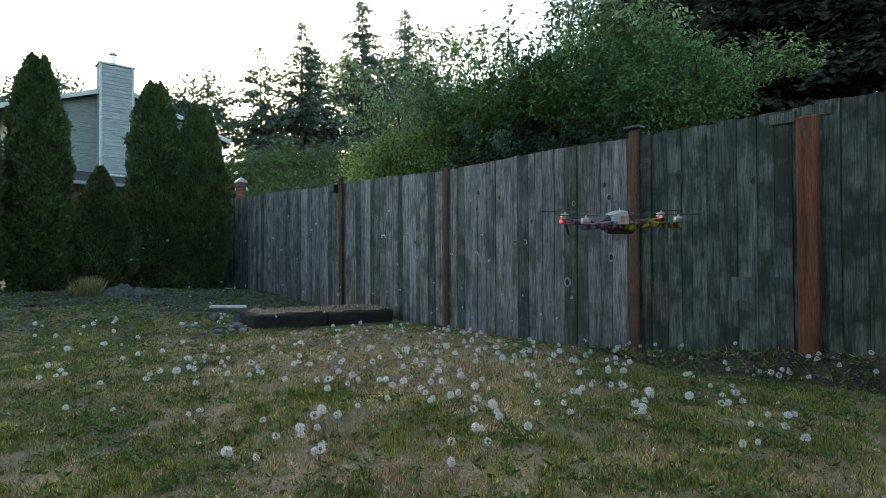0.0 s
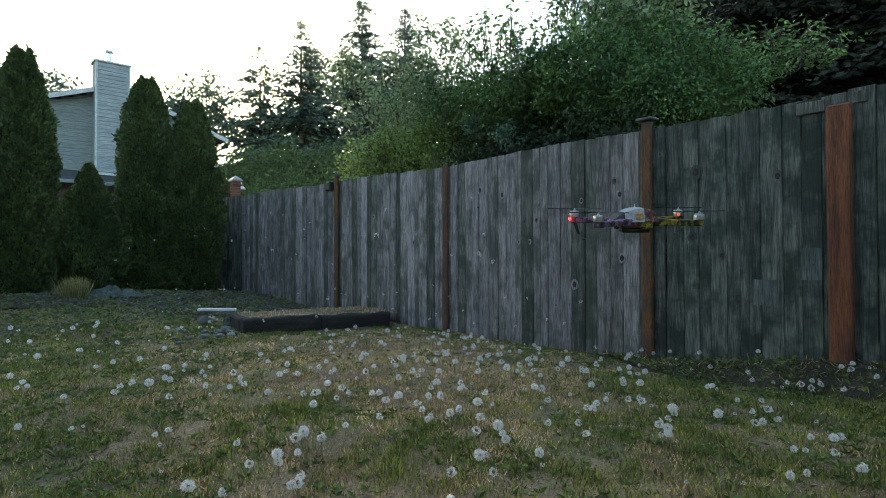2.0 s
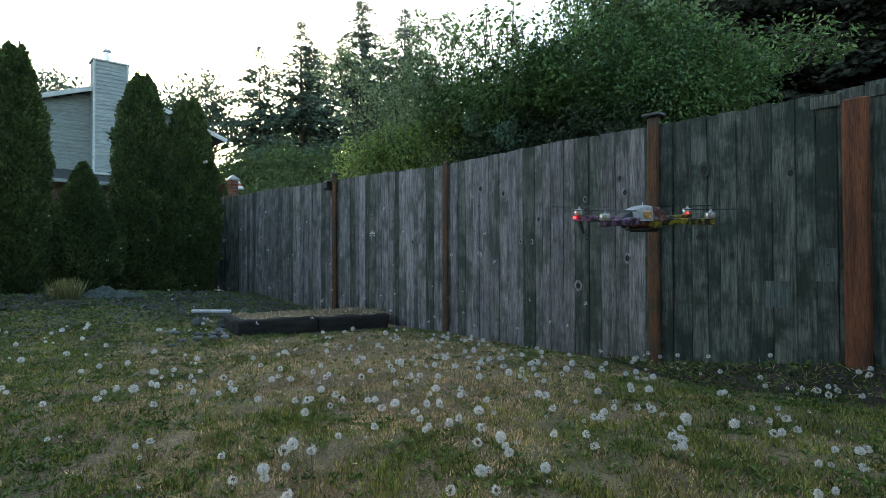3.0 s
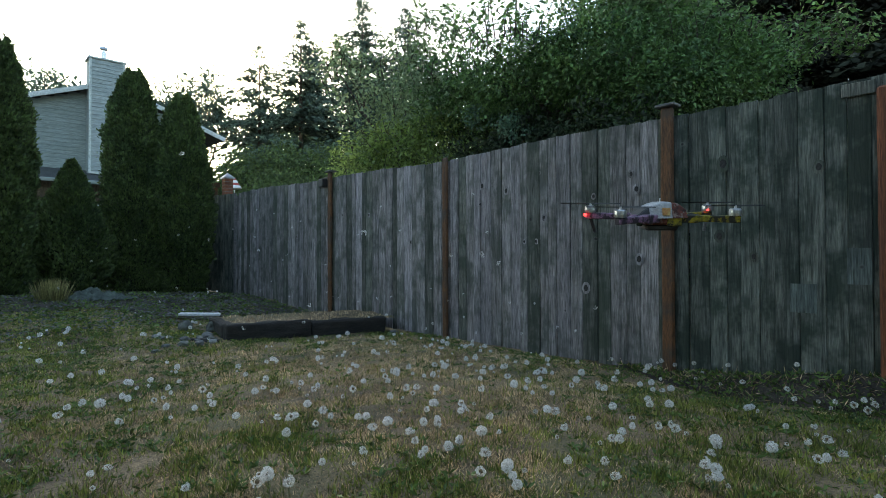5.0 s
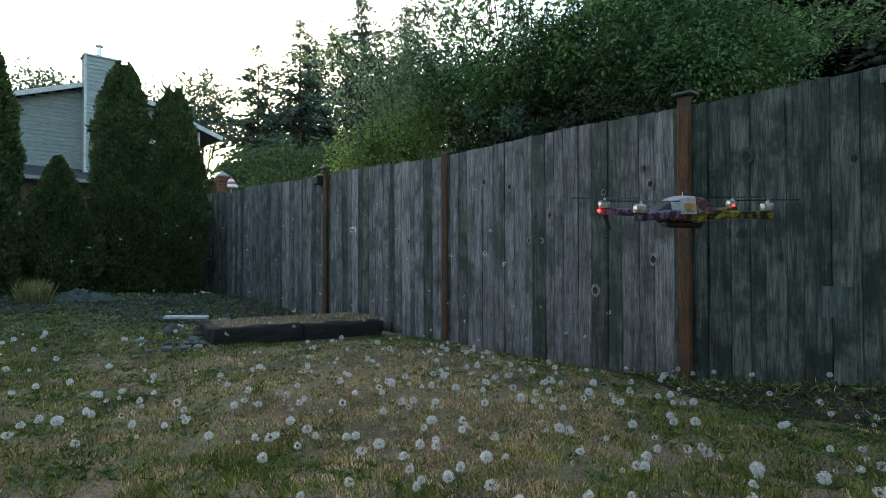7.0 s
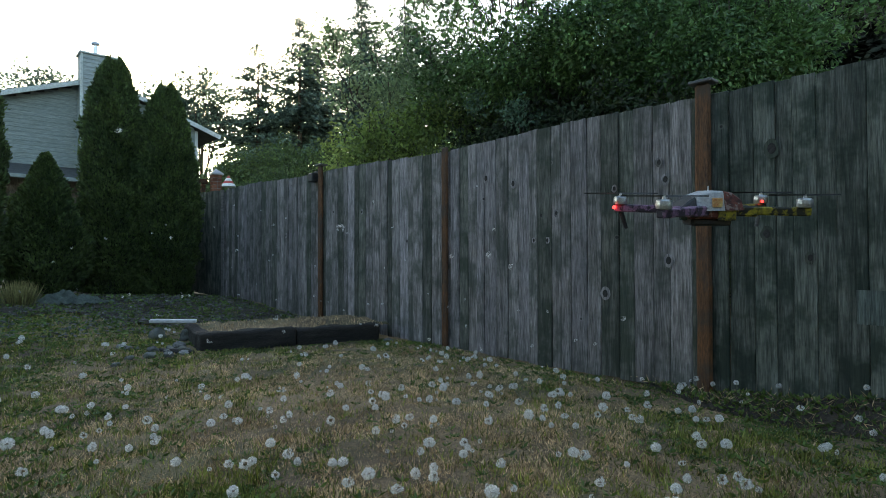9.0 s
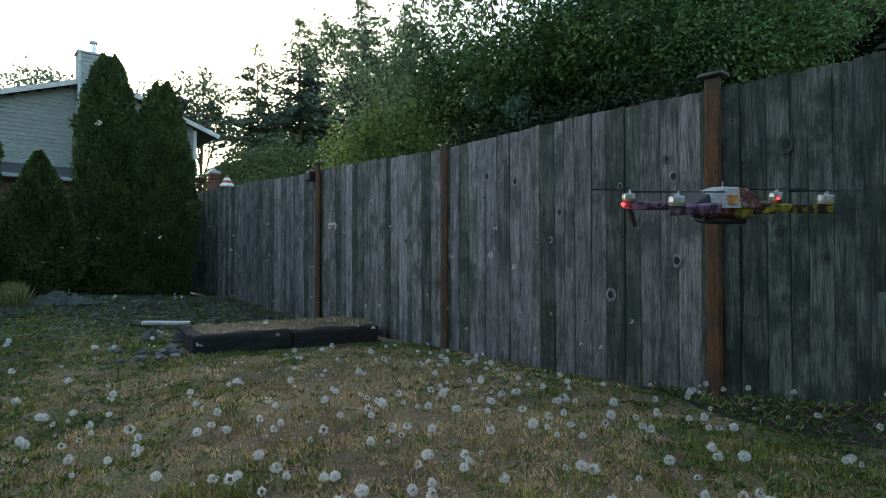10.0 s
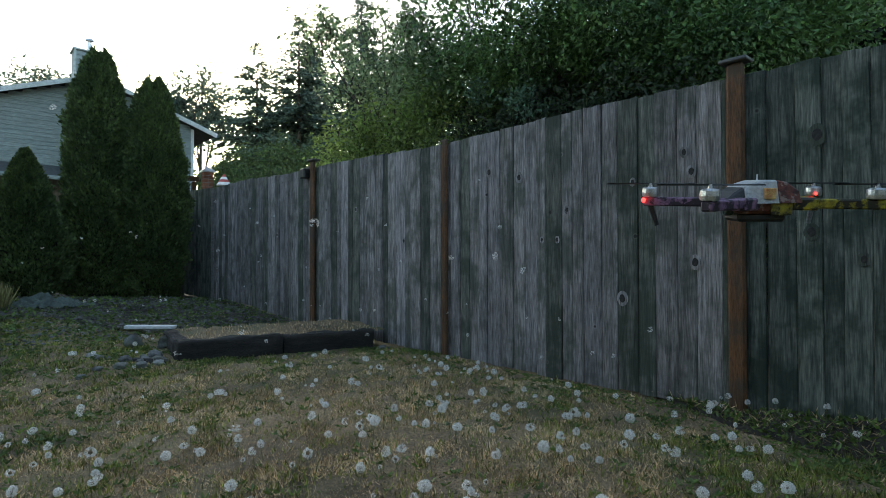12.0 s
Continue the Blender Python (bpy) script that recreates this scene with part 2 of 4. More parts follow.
def thing(name, at, label, category, group="", turn=0.0, kind=""):
    e = new(name)
    e.empty_display_size = 0.1
    e.matrix_world = pose(*at, 0, 0, turn)
    return tagged(e, label, category, group, kind)


def box(bm, lo, hi, bevel=0.0, m=None):
    r = bmesh.ops.create_cube(bm, size=1.0)
    vs = r["verts"]
    for v in vs:
        v.co = Vector([lo[k] + (v.co[k] + 0.5) * (hi[k] - lo[k]) for k in range(3)])
    if bevel > 0:
        es = list({e for v in vs for e in v.link_edges})
        out = bmesh.ops.bevel(bm, geom=es, offset=bevel, segments=1, affect="EDGES", profile=0.5)
        vs = list({v for f in out["faces"] for v in f.verts} | {v for v in vs if v.is_valid})
    if m is not None:
        bmesh.ops.transform(bm, matrix=m, verts=vs)
    return vs


def boxed(lo, hi, bevel=0.0, m=None):
    bm = bmesh.new()
    box(bm, lo, hi, bevel, m)
    return bm


def rough_box(lo, hi, m, seed, amount=0.012, cuts=9):
    """A weathered timber with worn, uneven faces."""
    bm = boxed(lo, hi, 0.014)
    bmesh.ops.subdivide_edges(bm, edges=bm.edges[:], cuts=cuts, use_grid_fill=True)
    for v in bm.verts:
        q = v.co * 9 + Vector((seed * 7.3, 0, 0))
        v.co += noise.noise_vector(q) * amount + noise.noise_vector(v.co * 31 + Vector((seed, 3, 1))) * amount * 0.5
    bmesh.ops.transform(bm, matrix=m, verts=bm.verts)
    return bm


def tube(points, radii, sides=8):
    """A tapered round limb along points."""
    bm = bmesh.new()
    rings = []
    for k, (p, r) in enumerate(zip(points, radii)):
        p = Vector(p)
        a = Vector(points[max(k - 1, 0)])
        b = Vector(points[min(k + 1, len(points) - 1)])
        q = (b - a).to_track_quat("Z", "Y")
        rings.append([bm.verts.new(p + q @ Vector((r * math.cos(6.2832 * s / sides), r * math.sin(6.2832 * s / sides), 0))) for s in range(sides)])
    for a, b in zip(rings, rings[1:]):
        for s in range(sides):
            bm.faces.new((a[s], a[(s + 1) % sides], b[(s + 1) % sides], b[s]))
    bm.faces.new(rings[-1])
    bm.faces.new(rings[0][::-1])
    return bm


def lathe(profile, sides=24):
    """A turned body from (radius, height) pairs."""
    bm = bmesh.new()
    rings = [[bm.verts.new((r * math.cos(6.2832 * s / sides), r * math.sin(6.2832 * s / sides), z)) for s in range(sides)] for r, z in profile]
    for a, b in zip(rings, rings[1:]):
        for s in range(sides):
            bm.faces.new((a[s], a[(s + 1) % sides], b[(s + 1) % sides], b[s]))
    bm.faces.new(rings[0][::-1])
    bm.faces.new(rings[-1])
    return bm


def unit(v):
    return v / np.maximum(np.linalg.norm(v, axis=-1, keepdims=True), 1e-9)


def leaf_mesh(at, along, length, width, fold=0.25):
    """Folded pointed leaves: two faces each, at the places, along the given ways."""
    n = len(at)
    along = unit(along)
    side = unit(np.cross(along, RNG.normal(size=(n, 3))))
    up = np.cross(side, along)
    length = np.broadcast_to(length, (n,))[:, None]
    width = np.broadcast_to(width, (n,))[:, None]
    mid = at + along * length * 0.45
    verts = np.stack([at, mid + side * width / 2 + up * width * fold, at + along * length, mid - side * width / 2 + up * width * fold], axis=1)
    b = np.arange(n)[:, None] * 4
    faces = np.concatenate([b + np.array([0, 1, 2]), b + np.array([0, 2, 3])], axis=1).reshape(-1, 3)
    return verts, faces


def ground_height(x, y):
    s = np.clip((np.asarray(y, float) - 5.6) / 5.2, 0, 1)
    s = s * s * (3 - 2 * s)
    w = np.clip((4.6 - np.asarray(x, float)) / 2.5, 0, 1)
    bumps = 0.018 * np.sin(1.7 * np.asarray(x, float) + 0.6) * np.cos(1.3 * np.asarray(y, float)) + 0.010 * np.sin(4.1 * np.asarray(x, float) + 2.7 * np.asarray(y, float))
    return -0.075 - 0.05 * np.clip((np.asarray(x, float) - 3.4) / 1.2, 0, 1) * (1 - s) + s * (0.15 + 0.13 * w) + bumps


# ---- ground ----
def axis(lo, hi, step, far):
    mid = np.arange(lo, hi + step / 2, step)
    grow, out, x = step, [], 0.0
    while x < far:
        grow *= 1.35
        x += grow
        out.append(x)
    return np.concatenate([lo - np.array(out[::-1]), mid, hi + np.array(out)])


gx, gy = axis(-3, 6, 0.12, 900), axis(-2, 13, 0.12, 900)
X, Y = np.meshgrid(gx, gy, indexing="ij")
Z = ground_height(X, Y)
near = (np.abs(X) < 8) & (Y > -4) & (Y < 15)
Z = Z + np.where(near, RNG.normal(size=Z.shape) * 0.006, 0)
gi = np.arange(len(gx) * len(gy)).reshape(len(gx), len(gy))
gf = np.stack([gi[:-1, :-1], gi[1:, :-1], gi[1:, 1:], gi[:-1, 1:]], axis=-1).reshape(-1, 4)
ground = arrays("ground", np.stack([X, Y, Z], axis=-1), gf.tolist(), M_SOIL)
tagged(ground, "dry patchy lawn soil with thatch and bare spots", "ground", kind="structure")
ground.data.polygons.foreach_set("use_smooth", [True] * len(ground.data.polygons))


# ---- unseen plain walls added behind the camera to block low skylight ----
for nm, lo, hi in (("wall_west", (-6.0, -9.0, -0.2), (-5.7, 9.0, 5.6)), ("wall_south", (-5.7, -4.1, -0.2), (4.5, -3.8, 5.0))):
    tagged(part(nm, boxed(lo, hi, 0.01), M_SIDING), "unseen grey wall added to keep low skylight off the fence", "wall", kind="structure")


# ---- back fence ----
FENCE_X = 4.64
fence = thing("fence", (FENCE_X, 3.0, -0.08), "weathered grey vertical-board wooden fence with red-brown posts", "fence", kind="structure")


def fence_top(y):
    return 1.84 + 0.028 * max(y - 5.2, 0) + (0.012 * math.sin(y * 2.1))


def fence_foot(y):
    return -0.115 + 0.032 * max(y - 5.5, 0)


def board(width, height, seed):
    """A fence board with a slightly cupped face and worn corners."""
    r = random.Random(seed)
    bm = bmesh.new()
    w, d = width / 2, 0.018
    prof = [(0.004, -w), (0.0, -w + 0.004), (-0.0015 + r.uniform(-0.001, 0.001), 0.0), (0.0, w - 0.004), (0.004, w), (d, w), (d, -w)]
    rings = []
    for z, lean in ((0.0, r.uniform(-0.003, 0.003)), (height * 0.5, r.uniform(-0.003, 0.003)), (height - r.uniform(0, 0.006), r.uniform(-0.004, 0.004))):
        rings.append([bm.verts.new((px, py + lean, z + (r.uniform(-0.006, 0.006) if z > 0.9 * height else 0))) for px, py in prof])
    for a, b in zip(rings, rings[1:]):
        for s in range(7):
            bm.faces.new((a[s], b[s], b[(s + 1) % 7], a[(s + 1) % 7]))
    bm.faces.new(rings[0])
    bm.faces.new(rings[-1][::-1])
    bmesh.ops.recalc_face_normals(bm, faces=bm.faces)
    return bm


# Tones of the boards along each bay, from the wide post towards the far corner: p pale, g grey, d dark and damp, m mossy.
TONES = {1.33: "mmmmmmmm", 2.62: "dggddgpgdgpgppgdpg", 5.15: "gdggpgdgggdpgdggd", 7.60: "ggdggpgggdggdgggpggdgdg"}
WOODS = {"p": M_PALEBOARD, "g": M_BOARD, "d": M_DARKBOARD, "m": M_MOSSY}


def tone_at(yc):
    if yc < 1.33 or yc > 11.1:
        return "m"
    start = max(q for q in TONES if q <= yc)
    row = TONES[start]
    return row[min(int((yc - start) / 0.148), len(row) - 1)]


rb = random.Random(11)
y, k = -3.2, 0
while y < 12.6:
    w = rb.choice((0.145, 0.148, 0.142, 0.092, 0.118))
    yc = y + w / 2
    z0, z1 = fence_foot(yc) + rb.uniform(-0.008, 0.008), fence_top(yc) + rb.uniform(-0.006, 0.006)
    if 10.98 < yc < 11.12:
        z1 -= 0.05
    ob = part("board", board(w, z1 - z0, k), WOODS[tone_at(yc)], fence)
    ob.matrix_basis = pose(FENCE_X + rb.uniform(-0.006, 0.006), yc, z0, 0, rb.uniform(-0.2, 0.2), rb.uniform(-1.6, 1.6))
    y += w + rb.uniform(0.0005, 0.003)
    k += 1
# short hidden return of boards, added behind the cedars to block a light leak
for k in range(12):
    xc = FENCE_X - 0.075 - 0.15 * k
    ob = part("board", board(0.146, 2.0, 400 + k), M_DARKBOARD, fence)
    ob.matrix_basis = pose(xc, 12.62, -0.05, 0, 0, 90)
# knots with a paler ring of grain round them
for yk, zk, rk in ((2.205, 1.425, 0.030), (2.235, 0.915, 0.024), (2.01, 0.77, 0.018), (1.626, 1.333, 0.022), (2.868, 1.31, 0.021), (2.850, 0.752, 0.024), (3.343, 0.505, 0.026), (2.913, 1.434, 0.018),
                   (3.88, 0.915, 0.015), (3.789, 1.133, 0.016), (3.943, 1.122, 0.015), (4.023, 0.918, 0.013), (4.578, 1.50, 0.023), (4.249, 1.42, 0.022), (3.262, 1.283, 0.015), (5.75, 0.95, 0.016), (6.62, 1.32, 0.016), (8.6, 1.1, 0.018)):
    seed = Vector((yk * 9, zk * 7, 0))

    def oval(scale, depth):
        bm = bmesh.new()
        ring = [bm.verts.new((0, rk * scale * math.cos(a) * (1 + 0.25 * noise.noise(seed + Vector((math.cos(a), math.sin(a), scale)))), rk * 1.35 * scale * math.sin(a))) for a in [0.3927 * q for q in range(16)]]
        out = bmesh.ops.extrude_face_region(bm, geom=[bm.faces.new(ring)])
        for v in out["geom"]:
            if isinstance(v, bmesh.types.BMVert):
                v.co.x = -depth
                v.co.y *= 0.9
                v.co.z *= 0.9
        bmesh.ops.recalc_face_normals(bm, faces=bm.faces)
        return bm

    kn = part("knot", oval(1.5, 0.0014), M_DARKBOARD if yk < 2.6 else M_PALEBOARD, fence, "pale ring of grain round a knot")
    kn.matrix_basis = pose(FENCE_X - 0.0075, yk, zk)
    ey = part("knot_eye", oval(0.8, 0.0025), M_KNOT, kn, "dark knot in a fence board")
    ey.matrix_parent_inverse = Matrix.Identity(4)
    ey.matrix_basis = pose(-0.0014, 0, 0)
for zr in (0.22, 0.95, 1.62):
    part("rail", boxed((FENCE_X + 0.022, -3.2, zr), (FENCE_X + 0.062, 12.5, zr + 0.09), 0.004), M_RAIL, fence)


def fence_post(name_y, width, top, cap, proud=0.07, wood=None):
    zf = fence_foot(name_y) - 0.12
    bm = rough_box((FENCE_X - proud, name_y - width / 2, zf), (FENCE_X - 0.012, name_y + width / 2, top), Matrix.Identity(4), name_y, 0.004, 7)
    p = part("post", bm, wood or M_POST, fence, "red-brown stained square wooden post")
    if cap:
        bm = bmesh.new()
        c = width / 2 + 0.028
        box(bm, (FENCE_X - proud - 0.028, name_y - c, top), (FENCE_X + 0.035, name_y + c, top + 0.022), 0.005)
        part("cap", bm, M_CAP, p, "flat grey post cap")
    return p


fence_post(7.56, 0.095, 1.98, True, proud=0.05)
fence_post(5.12, 0.088, 1.86, False, proud=0.045)
fence_post(2.60, 0.098, 1.90, True, proud=0.05)
fence_post(1.25, 0.145, 1.765, False, proud=0.05, wood=M_REDPOST)
fence_post(-1.2, 0.115, 1.88, True)
part("post", boxed((FENCE_X - 0.03, 11.01, 0.0), (FENCE_X - 0.006, 11.11, 1.98), 0.006), M_RAIL, fence, "dark weathered fence post")
# short patch boards nailed along the top beside the wide post
part("patch_board", boxed((FENCE_X - 0.022, 1.33, 1.735), (FENCE_X - 0.006, 1.50, 1.815), 0.003), M_DARKBOARD, fence, "short weathered patch board")
part("patch_board", boxed((FENCE_X - 0.020, 1.10, 1.755), (FENCE_X - 0.006, 1.18, 1.83), 0.003), M_DARKBOARD, fence, "short weathered patch board")
for y0, z0, w, h in ((1.645, 0.41, 0.15, 0.185), (1.36, 0.60, 0.125, 0.22)):
    part("patch_board", boxed((FENCE_X - 0.0085, y0, z0), (FENCE_X + 0.004, y0 + w, z0 + h)), M_PATCH, fence, "small paler mended patch")
lamp = thing("solar_lamp", (FENCE_X - 0.05, 7.72, 1.80), "small black solar lamp fixed to the fence by a post", "lamp")
part("housing", boxed((FENCE_X - 0.10, 7.66, 1.78), (FENCE_X - 0.006, 7.78, 1.90), 0.012), M_BLACK, lamp)
part("bracket", boxed((FENCE_X - 0.03, 7.62, 1.90), (FENCE_X - 0.006, 7.76, 1.925), 0.004), M_BLACK, lamp)


# ---- trees ----
def limbs(tree, base, tips, r0, seed):
    """Trunk and tapered limbs that reach towards the tips."""
    r = random.Random(seed)
    base = Vector(base)
    top = Vector(tips[0])
    pts = [base.lerp(top, s) + Vector((r.uniform(-1, 1), r.uniform(-1, 1), 0)) * 0.06 * s * (top - base).length * 0.3 for s in (0, 0.25, 0.5, 0.75, 1)]
    part("trunk", tube(pts, [r0 * 1.2, r0, r0 * 0.75, r0 * 0.5, r0 * 0.15], 9), M_BARK, tree, smooth=True)
    for tip in tips[1:]:
        tip = Vector(tip)
        a = base.lerp(top, r.uniform(0.15, 0.6))
        mid = a.lerp(tip, 0.5) + Vector((r.uniform(-0.1, 0.1), r.uniform(-0.1, 0.1), 0.12)) * (tip - a).length
        part("limb", tube([a, a.lerp(mid, 0.5), mid, tip], [r0 * 0.5, r0 * 0.38, r0 * 0.25, r0 * 0.06], 7), M_BARK, tree, smooth=True)


def crown(tree, blobs, clumps, per_clump, leaf, spread, material, name="crown", shell=0.55, hang=0.35):
    """Leaves in many small clumps within uneven rounded masses."""
    at, along = [], []
    vol = np.array([b[3] * b[4] * b[5] for b in blobs]) ** 0.67
    share = vol / vol.sum()
    for b, s in zip(blobs, share):
        n = max(int(clumps * s), 4)
        d = unit(RNG.normal(size=(n, 3)))
        rad = (shell + (1 - shell) * RNG.random((n, 1))) * (0.82 + 0.36 * RNG.random((n, 1)))
        c = np.array(b[:3]) + d * rad * np.array(b[3:])
        n2 = n * per_clump
        cc = np.repeat(c, per_clump, axis=0)
        dd = np.repeat(d, per_clump, axis=0)
        at.append(cc + RNG.normal(size=(n2, 3)) * spread * np.array([1, 1, 0.7]))
        along.append(dd * 0.7 + RNG.normal(size=(n2, 3)) * 0.7 - np.array([0, 0, hang]))
    at, along = np.concatenate(at), np.concatenate(along)
    ln = leaf * (0.65 + 0.7 * RNG.random(len(at)))
    v, f = leaf_mesh(at, along, ln, ln * 0.48)
    return arrays(name, v, f, material, tree)


def twigs(tree, blobs, count, length, leaf, material, seed):
    """Arching twigs above the crown, each with leaves set along it."""
    rg = np.random.default_rng(seed)
    at, along, quad = [], [], []
    for k in range(count):
        b = blobs[rg.integers(len(blobs))]
        d = unit(np.array([rg.normal(), rg.normal(), abs(rg.normal()) + 0.35]))
        p0 = np.array(b[:3]) + d * np.array(b[3:]) * 0.85
        way = unit(d * 0.6 + np.array([0, 0, 0.9]) + rg.normal(size=3) * 0.35)
        ln = length * rg.uniform(0.5, 1.2)
        side = unit(np.cross(way, rg.normal(size=3)))
        t = np.linspace(0, 1, 9)
        pts = p0 + np.outer(t * ln, way) + np.outer(t ** 2 * ln * 0.45, side) - np.outer(t ** 2 * ln * 0.28, [0, 0, 1.0])
        for i in range(8):
            w = 0.006 * (1.15 - t[i])
            u = np.array([w, -w, 0]) * 0.7
            quad.append([pts[i] - u, pts[i] + u, pts[i + 1] + u * 0.8, pts[i + 1] - u * 0.8])
            for sg in (-1, 1):
                if rg.random() < 0.82:
                    at.append(pts[i] + rg.normal(size=3) * 0.012)
                    along.append(side * sg * rg.uniform(0.3, 1) + np.cross(way, side) * rg.normal() * 0.6 + way * 0.4 - np.array([0, 0, rg.uniform(0.2, 0.9)]))
    at, along = np.array(at), np.array(along)
    ll = leaf * rg.uniform(0.65, 1.25, len(at))
    v, f = leaf_mesh(at, along, ll, ll * 0.5)
    tagged(arrays("upper_leaves", v, f, material, tree), kind="stuff")
    q = np.array(quad)
    tagged(arrays("twig_spray", q, np.arange(len(q) * 4).reshape(-1, 4).tolist(), M_BARK, tree), kind="stuff")


def conifer(at, height, radius, label, levels=46, branches=6, sprays=9, spray=0.7, low=0.06, sparse=0.25, power=0.75, group="background firs", droop=0.28, seed=1, needles=None):
    """A fir: trunk, whorls of drooping boughs, each a row of needle sprays."""
    rg = np.random.default_rng(seed)
    x0, y0, z0 = at
    tree = thing("fir_tree", at, label, "tree", group)
    part("trunk", tube([(x0, y0, z0 - 0.3), (x0, y0, z0 + height * 0.5), (x0, y0, z0 + height)], [height * 0.014, height * 0.009, 0.02], 8), M_BARK, tree, smooth=True)
    P, A, L = [], [], []
    for k in range(levels):
        s = (k + rg.uniform(0, 1)) / levels
        s = low + (1 - low) * s
        length = radius * (1 - s) ** power + 0.1 * spray
        for j in range(branches):
            if rg.random() < sparse + (0.12 if s > 0.92 else 0.0):
                continue
            a = rg.uniform(0, 6.2832)
            out = np.array([math.cos(a), math.sin(a), 0])
            lb = length * rg.uniform(0.55, 1.15)
            t = np.linspace(0.12, 1.0, sprays)
            p = np.array([x0, y0, z0 + height * s]) + out * (t * lb)[:, None]
            p[:, 2] += 0.12 * lb * t - droop * lb * t ** 2
            P.append(np.repeat(p, 3, axis=0) + rg.normal(size=(sprays * 3, 3)) * spray * 0.16)
            side = np.array([-out[1], out[0], 0])
            way = np.concatenate([[out + side * 0.9 * sg - np.array([0, 0, 0.35])] for sg in (-1, 0, 1)])
            sz = spray * (0.28 + 0.72 * min(1.0, 2.4 * (1 - s)))
            A.append(np.tile(way, (sprays, 1)) + rg.normal(size=(sprays * 3, 3)) * 0.3)
            L.append(np.repeat(sz * (1.15 - 0.55 * t), 3) * rg.uniform(0.6, 1.2, sprays * 3))
    P, A, L = np.concatenate(P), np.concatenate(A), np.concatenate(L)
    v, f = leaf_mesh(P, A, L, L * 0.42, 0.12)
    arrays("crown", v, f, needles or M_HAZYFOLIAGE, tree)
    return tree


def cedar(x, y, height, radius, sprays, label, seed, lean=0.0, taper=2.3):
    """A columnar cedar: a dense coat of small upright sprays over a core coloured dark for inner shade."""
    rg = np.random.default_rng(seed)
    z0 = float(ground_height(x, y))
    tree = thing("cedar_tree", (x, y, z0), label, "tree", "row of columnar cedars")

    def wide(s):
        return radius * np.clip(np.minimum(0.80 + 1.1 * s, 1.0), 0, 1) * np.power(np.clip(1 - np.clip((s - 0.34) / 0.68, 0, 1) ** taper, 0.0, 1), 0.62 if taper > 2 else 0.9)

    part("trunk", tube([(x, y, z0 - 0.1), (x, y, z0 + height * 0.8)], [0.07, 0.02], 8), M_BARK, tree)
    # solid core; its near-black colour paints the shade deep in the crown
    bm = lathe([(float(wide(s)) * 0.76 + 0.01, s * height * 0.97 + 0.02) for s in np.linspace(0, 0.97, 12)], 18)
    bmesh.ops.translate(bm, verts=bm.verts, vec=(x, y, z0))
    part("inner_foliage", bm, M_CEDARIN, tree, "solid crown core with inner shade painted as dark colour")
    s = rg.random(sprays) ** 1.0
    a = rg.random(sprays) * 6.2832
    lump = 1 + 0.11 * np.sin(3 * a + 9 * s + seed) + 0.09 * np.sin(7 * a - 21 * s) + 0.07 * np.sin(13 * s * height + 5 * a)
    r = wide(s) * (0.83 + 0.19 * rg.random(sprays) + 0.13 * rg.random(sprays) ** 8) * lump
    p = np.stack([x + np.cos(a) * r + lean * s, y + np.sin(a) * r, z0 + 0.03 + s * height * (0.975 + 0.016 * np.sin(3 * a + seed) * s + 0.02 * rg.random(sprays))], axis=1)
    way = np.stack([np.cos(a) * 0.55, np.sin(a) * 0.55, np.full(sprays, 0.8)], axis=1) + rg.normal(size=(sprays, 3)) * 0.33
    ln = 0.058 * (0.6 + 0.7 * rg.random(sprays))
    v, f = leaf_mesh(p, way, ln, ln * 0.5, 0.1)
    arrays("crown", v, f, M_CEDAR, tree)
    return tree


cedar(1.10, 10.9, 3.72, 0.41, 54400, "tall columnar dark green cedar at the lawn's edge", 3)
cedar(3.08, 11.85, 3.96, 0.49, 57600, "tall columnar dark green cedar beside its twin", 4)
cedar(3.84, 11.58, 3.66, 0.47, 57600, "columnar dark green cedar close to the fence", 5)
cedar(2.08, 11.45, 2.10, 0.52, 32000, "short bushy cedar between taller ones", 6, taper=1.3)
cedar(0.16, 10.6, 3.1, 0.46, 43200, "columnar dark green cedar at the end of the row", 8)

# sheet darker than the lawn, from the cedars forward to the garden bed
bm = bmesh.new()
mx, my = np.linspace(-1.2, 4.56, 60), np.linspace(8.95, 12.9, 34)


def sheet_edge(a, b):
    """Pulls the bed's front edge out towards the garden bed near the fence, with a wavy line."""
    s = min(max((a - 1.9) / 0.9, 0.0), 1.0)
    return b + (0.22 * noise.noise(Vector((a * 1.7, 3, 0))) - 1.45 * s * s * (3 - 2 * s)) * (12.9 - b) / 3.95


mv = [[bm.verts.new((a, sheet_edge(a, b), float(ground_height(a, sheet_edge(a, b))) + 0.018 + 0.02 * noise.noise(Vector((a * 4, b * 4, 0))))) for b in my] for a in mx]
for i in range(59):
    for j in range(33):
        bm.faces.new((mv[i][j], mv[i + 1][j], mv[i + 1][j + 1], mv[i][j + 1]))
tagged(part("ground_mulch", bm, M_DARKGROUND, smooth=True), "dark ground sheet under the row of cedars", "ground", kind="structure")

# low bank beside the fence in the same darker ground colour
bm = bmesh.new()
sx, sy = np.linspace(0, 1, 8), np.linspace(-1.5, 3.3, 60)


